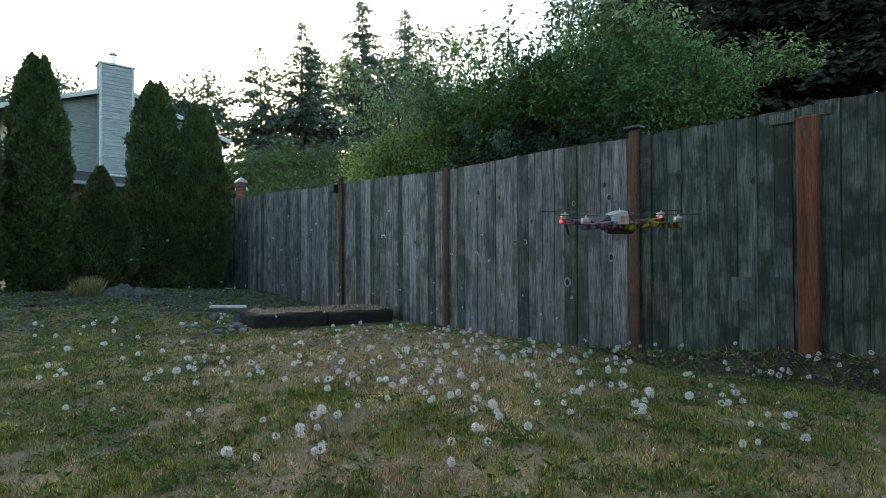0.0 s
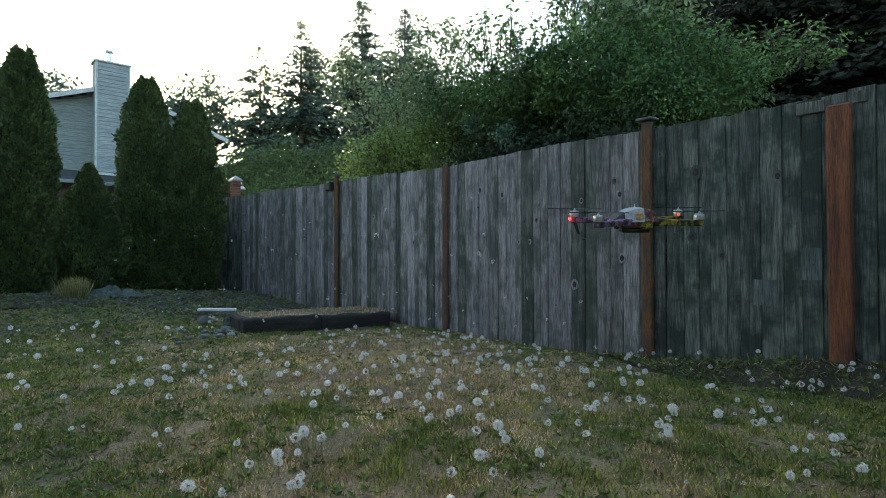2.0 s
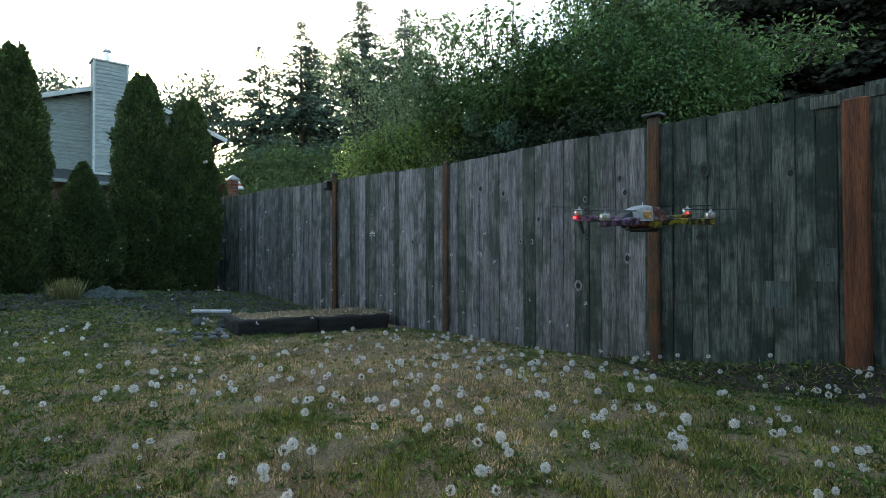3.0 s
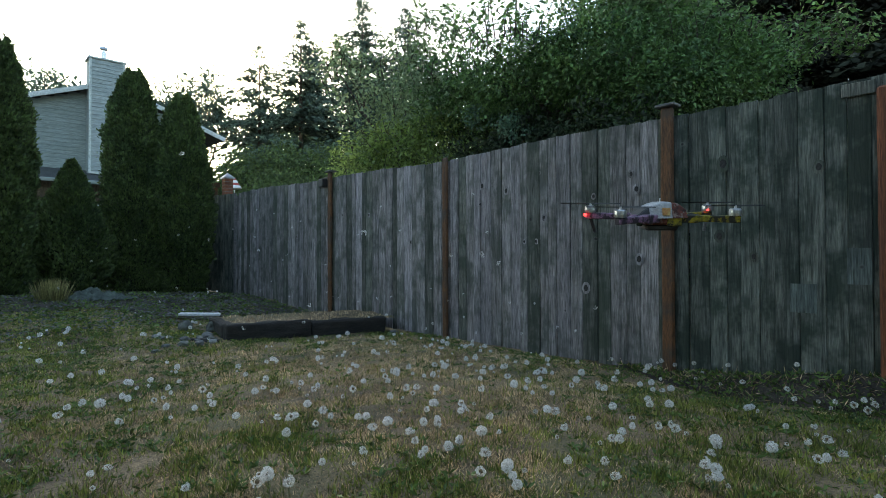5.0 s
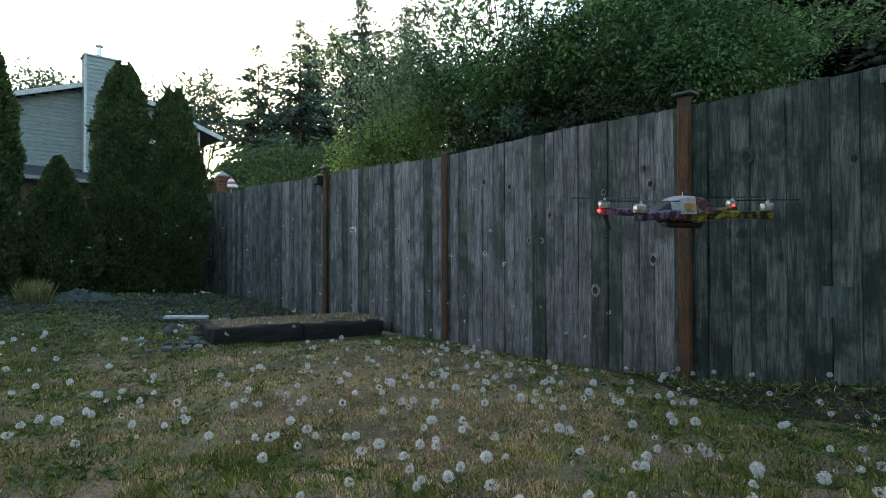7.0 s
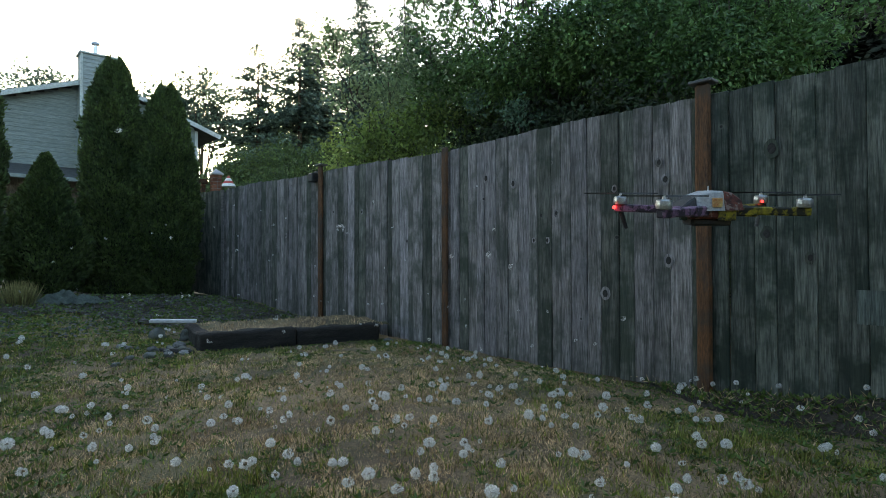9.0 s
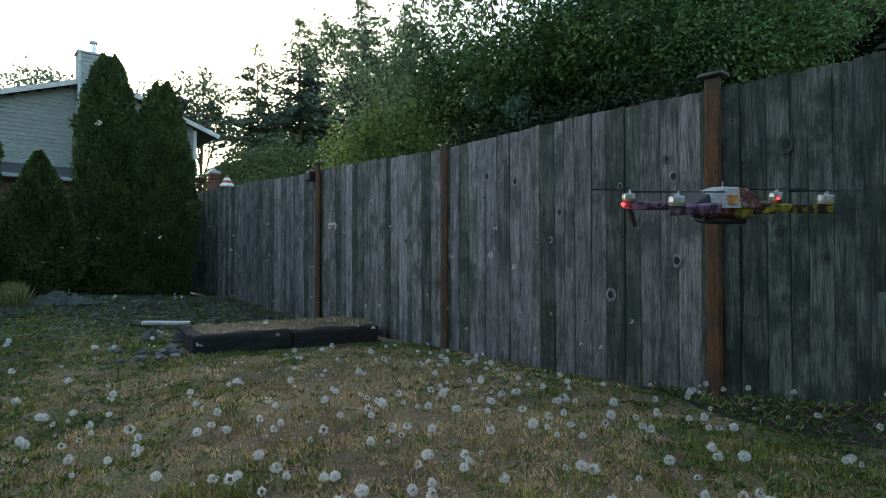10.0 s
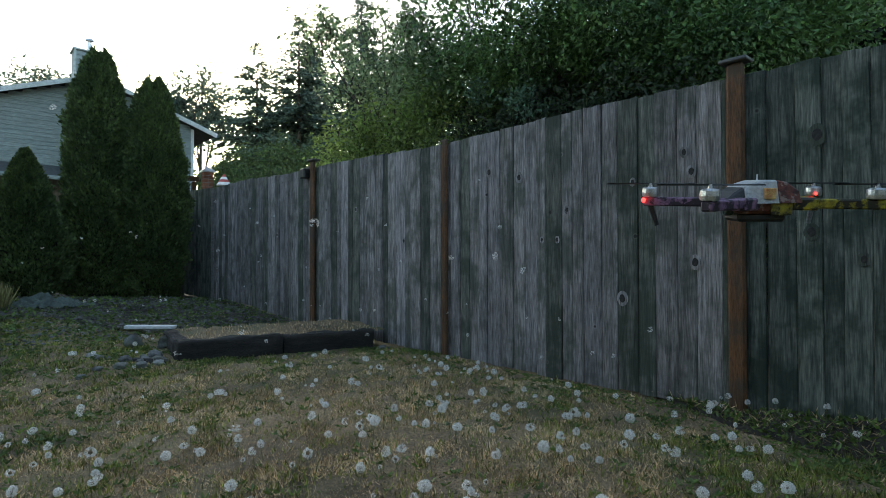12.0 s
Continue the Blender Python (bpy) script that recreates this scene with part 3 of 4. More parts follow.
def bank(a, b):
    """A point on the low soil bank: a runs from the lawn to the fence, b along it."""
    return (4.78 - (1 - a) * (0.50 + 0.12 * noise.noise(Vector((b * 1.3, 0, 0)))) * min(1.0, (3.35 - b) * 0.9), b,
            float(ground_height(4.5, b)) + (0.02 if 0 < a else -0.01) + 0.02 * noise.noise(Vector((a * 4, b * 5, 0))) + 0.17 * min(max((2.9 - b) / 1.5, 0.0), 1.0) * min(1.0, a * 1.7))


mv = [[bm.verts.new(bank(a, b)) for b in sy] for a in sx]
for i in range(7):
    for j in range(59):
        bm.faces.new((mv[i][j], mv[i + 1][j], mv[i + 1][j + 1], mv[i][j + 1]))
tagged(part("ground_strip", bm, M_DARKGROUND, smooth=True), "low dark bank of ground along the fence", "ground", kind="structure")

# firs far behind the neighbouring garden, haze put into their paler colour
for k, (x, y, h, r, lv, sp) in enumerate(((29.4, 67.0, 27.2, 12.0, 34, 0.45), (33.2, 63.6, 30.4, 11.5, 36, 0.45), (38.8, 58.5, 33.0, 12.5, 42, 0.3), (42.9, 55.2, 31.8, 11.0, 40, 0.35),
                                          (36.0, 66.0, 29.0, 10.0, 36, 0.4), (46.5, 54.0, 26.0, 10.0, 34, 0.4), (31.0, 70.0, 21.0, 9.0, 30, 0.4), (40.5, 62.0, 26.0, 11.0, 36, 0.35))):
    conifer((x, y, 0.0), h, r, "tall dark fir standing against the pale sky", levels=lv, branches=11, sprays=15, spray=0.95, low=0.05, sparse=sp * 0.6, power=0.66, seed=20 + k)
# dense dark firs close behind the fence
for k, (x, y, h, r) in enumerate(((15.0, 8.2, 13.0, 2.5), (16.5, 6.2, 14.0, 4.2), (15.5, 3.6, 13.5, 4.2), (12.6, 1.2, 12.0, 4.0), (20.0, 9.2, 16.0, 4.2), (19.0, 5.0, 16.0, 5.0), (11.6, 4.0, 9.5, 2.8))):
    conifer((x, y, 0.0), h, r, "dense dark fir rising behind the fence", levels=78, branches=9, sprays=20, spray=0.27, low=0.03, sparse=0.05, power=0.45, group="dark firs behind the fence", seed=40 + k, needles=M_NEARFIR)

# round-topped trees beyond the house and between the firs, in the same haze colour
for k, (x, y, z, rx, rz, mat) in enumerate(((24.4, 72.0, 19.5, 3.6, 5.2, M_HAZYFOLIAGE), (21.0, 74.0, 18.0, 3.4, 4.4, M_HAZYFOLIAGE), (9.8, 84.0, 20.5, 4.2, 4.2, M_HAZYFOLIAGE), (4.5, 85.0, 18.5, 4.2, 4.0, M_HAZYFOLIAGE))):
    t = thing("broadleaf_tree", (x, y, 0.0), "distant airy broadleaf tree against the sky", "tree", "distant broadleaf trees")
    tips = [(x, y, z + rz * 0.8)] + [(x + rx * 0.8 * math.cos(a), y + rx * 0.8 * math.sin(a), z + rz * 0.4 * math.sin(3 * a)) for a in (0.4, 1.7, 2.9, 4.1, 5.4)]
    limbs(t, (x, y, -0.2), tips, 0.28, 60 + k)
    crown(t, [(x, y, z, rx, rx, rz), (x - rx * 0.5, y, z - rz * 0.5, rx * 0.7, rx * 0.7, rz * 0.5), (x + rx * 0.5, y, z - rz * 0.4, rx * 0.7, rx * 0.7, rz * 0.5)], 330, 13, 0.52, 0.45, mat, shell=0.35)

for k, (x, y, z, r, rz) in enumerate(((18.8, 50.1, 4.6, 3.2, 4.4), (20.9, 48.4, 5.2, 3.4, 5.0), (23.2, 46.3, 5.6, 3.6, 5.4), (26.0, 44.0, 5.6, 3.6, 5.4), (28.8, 42.0, 6.0, 3.6, 5.6))):
    t = thing("broadleaf_tree", (x, y, 0.0), "dark round broadleaf tree below the firs", "tree", "distant broadleaf trees")
    limbs(t, (x, y, -0.2), [(x, y, z + rz * 0.7)] + [(x + r * 0.6 * math.cos(a), y + r * 0.6 * math.sin(a), z + 0.3 * rz) for a in (0.5, 2.2, 4.0)], 0.2, 70 + k)
    crown(t, [(x, y, z, r, r, rz)], 520, 30, 0.26, 0.45, M_CEDAR, shell=0.4)

# trees in the middle distance behind the fence, filling the gap under the firs
for k, (x, y, z, r, rz) in enumerate(((12.2, 24.0, 2.6, 2.4, 2.2), (15.0, 22.0, 3.2, 2.6, 2.6), (17.5, 19.5, 3.4, 2.6, 2.8), (13.5, 17.0, 3.0, 2.2, 2.4))):
    t = thing("broadleaf_tree", (x, y, 0.0), "leafy dark green tree behind the fence", "tree", "trees behind the fence")
    limbs(t, (x, y, -0.2), [(x, y, z + rz * 0.7)] + [(x + r * 0.6 * math.cos(a), y + r * 0.6 * math.sin(a), z + 0.3 * rz) for a in (0.5, 2.2, 4.0)], 0.15, 80 + k)
    crown(t, [(x, y, z, r, r, rz), (x + 0.8, y - 0.9, z - 0.6, r * 0.7, r * 0.7, rz * 0.7)], 520, 26, 0.14, 0.26, M_CEDAR, shell=0.4)

for k, (x, y, z, r, rz) in enumerate(((11.6, 11.0, 2.9, 1.7, 2.3), (12.6, 9.2, 3.3, 1.8, 2.6), (9.9, 8.0, 2.2, 1.2, 1.7))):
    t = thing("broadleaf_tree", (x, y, 0.0), "dense dark tree close behind the fence", "tree", "trees behind the fence")
    limbs(t, (x, y, -0.2), [(x, y, z + rz * 0.7)] + [(x + r * 0.6 * math.cos(a), y + r * 0.6 * math.sin(a), z + 0.3 * rz) for a in (0.5, 2.2, 4.0)], 0.12, 85 + k)
    crown(t, [(x, y, z, r, r, rz)], 620, 18, 0.15, 0.2, M_CEDAR, shell=0.25)

# leafy trees leaning over the fence
t = thing("broadleaf_tree", (5.9, 7.2, 0.0), "airy grey-green tree with arching sprays over the fence", "tree", "trees behind the fence")
limbs(t, (5.9, 7.2, -0.2), [(5.4, 7.3, 3.7), (5.0, 6.6, 3.0), (4.95, 8.1, 3.8), (4.9, 7.4, 2.6), (5.2, 6.3, 3.3), (5.1, 7.9, 3.2)], 0.06, 91)
crown(t, [(5.3, 7.1, 2.45, 0.4, 0.9, 0.4), (5.3, 6.5, 2.95, 0.45, 0.6, 0.5), (5.5, 7.2, 3.1, 0.4, 0.6, 0.4), (5.3, 6.2, 3.05, 0.4, 0.5, 0.5), (5.2, 5.9, 2.75, 0.35, 0.4, 0.4)], 400, 15, 0.06, 0.12, M_ALDER)
twigs(t, [(5.1, 7.2, 2.6, 0.4, 0.9, 0.4), (5.1, 7.9, 3.2, 0.35, 0.45, 0.45), (5.2, 6.6, 3.0, 0.4, 0.6, 0.6), (5.3, 6.2, 3.3, 0.5, 0.6, 0.6), (5.0, 8.0, 3.5, 0.2, 0.25, 0.4)], 150, 0.62, 0.085, M_ALDER, 301)
t = thing("shrub", (5.4, 7.5, 0.0), "yellow-green shrub leaning on the fence top", "shrub", "shrubs behind the fence")
limbs(t, (5.4, 7.3, -0.2), [(5.1, 7.3, 2.3), (5.0, 6.7, 2.25), (5.0, 7.9, 2.3), (5.0, 6.1, 2.3)], 0.035, 95)
crown(t, [(5.15, 7.5, 2.15, 0.3, 0.6, 0.3), (5.1, 6.7, 2.2, 0.3, 0.7, 0.32), (5.1, 6.0, 2.3, 0.3, 0.5, 0.32)], 270, 15, 0.06, 0.09, M_LIME)
twigs(t, [(5.0, 7.5, 2.15, 0.3, 0.6, 0.25), (5.0, 6.6, 2.2, 0.3, 0.6, 0.25)], 45, 0.35, 0.075, M_LIME, 305)
t = thing("broadleaf_tree", (6.2, 4.6, 0.0), "bright green leafy tree leaning over the fence", "tree", "trees behind the fence")
limbs(t, (6.2, 4.6, -0.2), [(6.1, 4.7, 3.5), (5.6, 5.2, 3.0), (5.9, 3.8, 3.2), (5.0, 4.6, 2.9), (5.7, 5.7, 3.2), (5.4, 3.3, 2.7), (6.0, 4.2, 3.9)], 0.11, 92)
crown(t, [(5.6, 4.9, 2.8, 0.8, 1.0, 0.42), (5.6, 5.8, 2.68, 0.6, 0.6, 0.4), (5.5, 3.9, 2.8, 0.6, 0.8, 0.45), (6.2, 3.5, 2.8, 0.6, 0.7, 0.38), (6.4, 5.2, 2.9, 0.5, 1.3, 0.45)], 2700, 18, 0.048, 0.10, M_SHRUB)
twigs(t, [(5.4, 4.9, 2.85, 0.8, 1.0, 0.45), (5.5, 5.8, 2.7, 0.6, 0.7, 0.45), (6.0, 3.8, 3.3, 0.7, 0.8, 0.6), (6.0, 4.0, 3.5, 0.6, 0.5, 0.5), (4.75, 4.5, 2.8, 0.3, 0.5, 0.3)], 150, 0.72, 0.075, M_SHRUB, 302)
crown(t, [(6.2, 3.9, 3.4, 0.6, 0.5, 0.4), (6.3, 3.3, 3.2, 0.5, 0.4, 0.3)], 420, 16, 0.052, 0.11, M_SHRUB, name="upper_crown")
twigs(t, [(6.1, 4.1, 3.4, 0.6, 0.5, 0.4), (6.1, 3.4, 3.15, 0.5, 0.5, 0.35)], 75, 0.6, 0.082, M_ALDER, 306)
t = thing("broadleaf_tree", (6.5, 3.0, 0.0), "green leafy bush above the fence top", "tree", "trees behind the fence")
limbs(t, (6.5, 3.0, -0.2), [(6.4, 3.0, 2.7), (5.8, 3.3, 2.5), (6.9, 2.6, 2.9), (5.7, 3.1, 2.3)], 0.06, 93)
twigs(t, [(6.2, 3.0, 2.6, 0.6, 0.7, 0.45), (7.0, 2.5, 2.8, 0.45, 0.55, 0.25), (7.2, 2.2, 2.8, 0.4, 0.4, 0.2)], 120, 0.45, 0.066, M_SHRUB, 303)
crown(t, [(6.2, 3.0, 2.6, 0.6, 0.7, 0.4), (6.4, 2.7, 2.6, 0.4, 0.4, 0.3), (5.7, 3.2, 2.4, 0.45, 0.7, 0.3)], 1000, 18, 0.045, 0.10, M_SHRUB)
# added low shrubs: near-black leaves stand for the shade under the crowns
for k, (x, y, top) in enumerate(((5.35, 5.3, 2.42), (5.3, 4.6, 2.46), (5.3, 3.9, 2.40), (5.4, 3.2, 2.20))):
    t = thing("shrub", (x, y, -0.1), "added shrub with under-crown shade put into its leaf colour", "shrub", "shrubs behind the fence")
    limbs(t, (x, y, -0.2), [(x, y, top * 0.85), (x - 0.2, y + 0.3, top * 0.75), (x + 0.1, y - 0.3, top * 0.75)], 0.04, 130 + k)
    crown(t, [(x, y, top - 0.55, 0.34, 0.5, 0.55), (x + 0.5, y, top - 0.5, 0.3, 0.5, 0.5)], 300, 18, 0.055, 0.09, M_SHADELEAF, shell=0.3)
t = thing("shrub", (5.0, 4.4, -0.1), "young blue-green sprig leaning over the fence", "shrub", "shrubs behind the fence")
limbs(t, (5.0, 4.4, -0.2), [(4.9, 4.42, 2.2), (4.85, 4.3, 2.05), (4.9, 4.6, 2.1)], 0.015, 137)
crown(t, [(4.88, 4.43, 2.12, 0.13, 0.17, 0.16), (4.95, 5.05, 2.35, 0.08, 0.10, 0.16)], 48, 12, 0.04, 0.045, M_BLUELEAF, shell=0.2)
# backing row added to stop light coming through the crowns in front
for k, top in enumerate((2.3, 2.7, 3.5, 3.5, 3.0, 2.6)):
    y = 1.6 + 1.6 * k
    t = thing("shrub", (7.6, y, -0.1), "dense dark green shrub added as backing behind the fence", "shrub", "shrubs behind the fence")
    limbs(t, (7.6, y, -0.2), [(7.6, y, top * 0.85), (7.3, y + 0.4, top * 0.7), (7.8, y - 0.4, top * 0.7)], 0.05, 110 + k)
    crown(t, [(7.6, y, top * 0.55, 0.8, 1.05, top * 0.45)], 240, 18, 0.10, 0.15, M_CEDAR)

# ---- neighbouring house ----
house = thing("house", (6.0, 32.0, 0.1), "grey lap-sided two-storey house with a gabled roof", "house")
HX0, HX1, HY, APEX, RISE = 1.9, 10.1, 29.3, 6.0, 0.364
EAVE = 8.6 - RISE * (HX1 - APEX) - 0.18
bm = bmesh.new()
box(bm, (HX0, HY + 0.02, 0.1), (HX1, 38.0, EAVE))
for y0 in (HY + 0.02,):
    ridge = [bm.verts.new((APEX, yy, 8.42)) for yy in (HY + 0.02, 38.0)]
    lft = [bm.verts.new((HX0, yy, EAVE)) for yy in (HY + 0.02, 38.0)]
    rgt = [bm.verts.new((HX1, yy, EAVE)) for yy in (HY + 0.02, 38.0)]
    bm.faces.new((lft[0], rgt[0], ridge[0]))
    bm.faces.new((lft[1], ridge[1], rgt[1]))
part("wall", bm, M_SIDING, house, "grey painted wall")
z = 4.55
while z < 8.35:
    half = HX1 - APEX if z < EAVE else max((8.42 - z) / RISE - 0.1, 0.15)
    bm = bmesh.new()
    box(bm, (APEX - half, HY - 0.012, z), (APEX + half, HY + 0.016, z + 0.17), 0, None)
    for v in bm.verts:
        if v.co.z > z + 0.1 and v.co.y < HY:
            v.co.y = HY + 0.006
    part("siding_board", bm, M_SIDING, house)
    z += 0.172
for sgn in (-1, 1):
    tilt = math.degrees(math.atan(RISE)) * sgn
    ln = 5.05 * math.sqrt(1 + RISE ** 2)
    m = pose(APEX, 0, 8.60, 0, tilt, 0)
    lo, hi = ((0, HY - 0.45, -0.09), (ln, 38.4, 0.05)) if sgn > 0 else ((-ln, HY - 0.45, -0.09), (0, 38.4, 0.05))
    part("roof", boxed(lo, hi, 0.01, m), M_ROOF, house, "dark shingled roof slope")
    lo, hi = ((0, HY - 0.50, -0.17), (ln, HY - 0.455, 0.03)) if sgn > 0 else ((-ln, HY - 0.50, -0.17), (0, HY - 0.455, 0.03))
    part("fascia", boxed(lo, hi, 0.006, m), M_TRIM, house, "pale painted barge board")
for xx in (HX0, HX1 - 0.14):
    part("corner_trim", boxed((xx, HY - 0.03, 0.2), (xx + 0.14, HY + 0.06, EAVE), 0.004), M_TRIM, house, "pale corner trim")
chim = part("chimney", boxed((5.13, 28.5, 4.5), (6.46, HY - 0.02, 9.38)), M_CHIMNEY, house, "boxed chimney clad in pale grey lap siding")
z = 4.55
while z < 9.2:
    bm = boxed((5.16, 28.472, z), (6.43, 28.498, z + 0.17))
    for v in bm.verts:
        if v.co.z > z + 0.1 and v.co.y < 28.48:
            v.co.y = 28.492
    part("siding_board", bm, M_CHIMNEY, chim)
    z += 0.172
for xx in (5.10, 6.40):
    part("corner_trim", boxed((xx, 28.455, 4.5), (xx + 0.09, 28.52, 9.38), 0.004), M_TRIM, chim)
part("cap", boxed((5.06, 28.42, 9.38), (6.53, HY + 0.02, 9.46), 0.01), M_TRIM, chim, "flat pale metal chimney cap")
part("foot_trim", boxed((5.10, 28.45, 4.40), (6.49, HY - 0.03, 4.50), 0.01), M_TRIM, chim)
bm = lathe([(0.09, 9.46), (0.09, 9.85), (0.06, 9.86), (0.06, 9.95), (0.17, 9.97), (0.15, 10.05), (0.02, 10.10)], 14)
bmesh.ops.translate(bm, verts=bm.verts, vec=(5.72, 28.9, 0))
part("flue", bm, M_METAL, chim, "metal flue with a small cowl")
bm = bmesh.new()
a = [bm.verts.new(c) for c in ((1.0, HY - 0.02, 4.62), (9.2, HY - 0.02, 4.62), (9.2, 27.2, 3.95), (1.0, 27.2, 3.95), (1.0, HY - 0.02, 4.52), (9.2, HY - 0.02, 4.52), (9.2, 27.2, 3.85), (1.0, 27.2, 3.85))]
for q in ((0, 1, 2, 3), (7, 6, 5, 4), (0, 4, 5, 1), (1, 5, 6, 2), (2, 6, 7, 3), (3, 7, 4, 0)):
    bm.faces.new([a[j] for j in q])
part("porch_roof", bm, M_ROOF, house, "low dark shingled roof along the lower storey")
part("gutter", boxed((1.0, 27.1, 3.80), (9.2, 27.196, 3.95), 0.02), M_SIDING, house, "grey gutter")
# dark colour on this wall paints the shadow under the porch roof
part("lower_wall", boxed((1.2, 28.2, 0.1), (9.0, HY - 0.02, 4.2)), M_BARK, house, "lower wall with porch shade put into its dark brown colour")
for xx in (2.2, 5.4):
    w = part("window", boxed((xx - 0.06, 28.13, 1.6), (xx + 1.36, 28.197, 3.06), 0.01), M_TRIM, house, "pale framed window")
    part("pane", boxed((xx, 28.115, 1.66), (xx + 0.63, 28.128, 3.0)), M_GLASS, w)
    part("pane", boxed((xx + 0.67, 28.115, 1.66), (xx + 1.30, 28.128, 3.0)), M_GLASS, w)
for xx in (1.2, 8.9):
    part("porch_post", boxed((xx, 27.25, 0.1), (xx + 0.12, 27.37, 3.84), 0.005), M_TRIM, house)

# ---- brick gate pillar and canopy behind the fence ----
pil = thing("brick_pillar", (5.0, 12.45, 0.0), "red brick pillar with a pale pyramid cap behind the fence", "pillar")
part("core", boxed((4.89, 12.34, -0.1), (5.11, 12.56, 2.44)), M_MORTAR, pil)
rp = random.Random(5)
for row in range(12):
    z = 1.62 + row * 0.069
    for (lo, hi) in (((4.88, 12.328), (4.995, 12.345)), ((5.003, 12.328), (5.118, 12.345)), ((4.878, 12.348), (4.895, 12.452)), ((4.878, 12.46), (4.895, 12.564))):
        part("brick", boxed((lo[0] + rp.uniform(-.002, .002), lo[1], z), (hi[0], hi[1], z + 0.06), 0.003), M_BRICKPOST, pil)
bm = bmesh.new()
box(bm, (4.84, 12.29, 2.44), (5.16, 12.61, 2.475), 0.006)
c = bmesh.ops.create_cone(bm, cap_ends=True, segments=4, radius1=0.21, radius2=0.01, depth=0.09)
bmesh.ops.transform(bm, matrix=pose(5.0, 12.45, 2.52, 0, 0, 45), verts=c["verts"])
part("cap", bm, M_PALECAP, pil, "pale metal pyramid cap")
pil.matrix_basis = pose(5.0, 12.45, 0.0) @ Matrix.Diagonal((0.72, 0.72, 1.0, 1.0))
rail = thing("garden_rail", (4.75, 12.6, 2.3), "short brown wooden rail beside the brick pillar", "rail")
part("beam", boxed((4.30, 12.56, 2.26), (4.88, 12.62, 2.36), 0.006), M_POST, rail)
part("post", boxed((4.32, 12.63, 0.1), (4.40, 12.71, 2.26), 0.006), M_POST, rail)
part("post", boxed((4.78, 12.63, 0.1), (4.86, 12.71, 2.26), 0.006), M_POST, rail)
can = thing("patio_canopy", (8.7, 21.6, 0.1), "red and white striped peaked canopy on a pole", "canopy")
part("pole", tube([(8.7, 21.6, 0.1), (8.7, 21.6, 3.8)], [0.025, 0.02], 8), M_PALECAP, can)
for k in range(4):
    z0, z1 = 3.40 + 0.10 * k, 3.40 + 0.10 * (k + 1)
    r0, r1 = 0.27 - 0.062 * k, 0.27 - 0.062 * (k + 1)
    bm = lathe([(r0, z0), (r1, z1), (r1 - 0.01, z1 - 0.005), (r0 - 0.01, z0 - 0.01)], 10)
    bmesh.ops.translate(bm, verts=bm.verts, vec=(8.7, 21.6, 0))
    part("stripe", bm, M_WHITE if k % 2 == 0 else M_RED, can)

# ---- raised bed, stones, plank, tarp ----
bed = thing("raised_bed", (3.5, 6.1, 0.0), "low raised garden bed edged with dark old timbers", "garden bed")
ANG = math.degrees(math.atan2(-0.30, 1.72))
mbed = pose(2.62, 6.16, -0.13, 0, 0, ANG)
part("timber", rough_box((0.0, 0.0, 0.0), (0.88, 0.13, 0.235), mbed, 63, 0.014), M_TIMBER, bed, smooth=True)
part("timber", rough_box((0.885, 0.004, -0.01), (1.76, 0.134, 0.215), mbed, 70, 0.014), M_TIMBER, bed, smooth=True)
part("timber", rough_box((0.0, 0.135, 0.0), (0.12, 0.95, 0.225), mbed, 65, 0.014), M_TIMBER, bed, smooth=True)
bm = bmesh.new()
nx, ny = 26, 12
vv = [[bm.verts.new(mbed @ Vector((0.06 + 1.85 * i / nx, 0.07 + 1.1 * j / ny, 0.20 + 0.03 * noise.noise(Vector((i * 0.7, j * 0.7, 0))) + 0.015 * noise.noise(Vector((i * 2.1, j * 2.3, 4)))))) for j in range(ny + 1)] for i in range(nx + 1)]
for i in range(nx):
    for j in range(ny):
        bm.faces.new((vv[i][j], vv[i + 1][j], vv[i + 1][j + 1], vv[i][j + 1]))
rg = np.random.default_rng(31)
n = 2000
bx, by = rg.uniform(0.08, 1.85, n), 0.06 + 1.05 * rg.random(n) ** 1.5
base = np.array([tuple(mbed @ Vector((a, b, 0.19))) for a, b in zip(bx, by)])
ways = rg.normal(size=(n, 3)) * 0.5 + np.array([0, 0, 0.7])
ln = rg.uniform(0.02, 0.06, n)
v, f = leaf_mesh(base, ways, ln, 0.006, 0.1)
tagged(arrays("dead_grass", v, f, M_STRAW, bed, "dead straw-coloured grass on the bed"), kind="stuff")
part("soil", bm, M_SOIL, bed, "dry brown soil with dead grass", smooth=True)


def stone(x, y, size, seed, label="rough grey stone lying by the garden bed", flat=0.6, material=None, name="stone"):
    r = random.Random(seed)
    bm = bmesh.new()
    bmesh.ops.create_icosphere(bm, subdivisions=3, radius=1)
    off = Vector((r.uniform(0, 50), r.uniform(0, 50), 0))
    for v in bm.verts:
        v.co = v.co * (1 + 0.5 * noise.noise(v.co * 1.3 + off) + 0.22 * noise.noise(v.co * 3.1 + off))
        v.co = Vector((v.co.x * size * r.uniform(0.98, 1.02), v.co.y * size * 0.8, v.co.z * size * flat))
    z0 = float(ground_height(x, y))
    ob = part(name, bm, material or M_STONE, smooth=True)
    ob.matrix_basis = pose(x, y, z0 + size * flat * 0.45, 0, 0, r.uniform(0, 360))
    return tagged(ob, label, "stone", "stones by the garden bed")


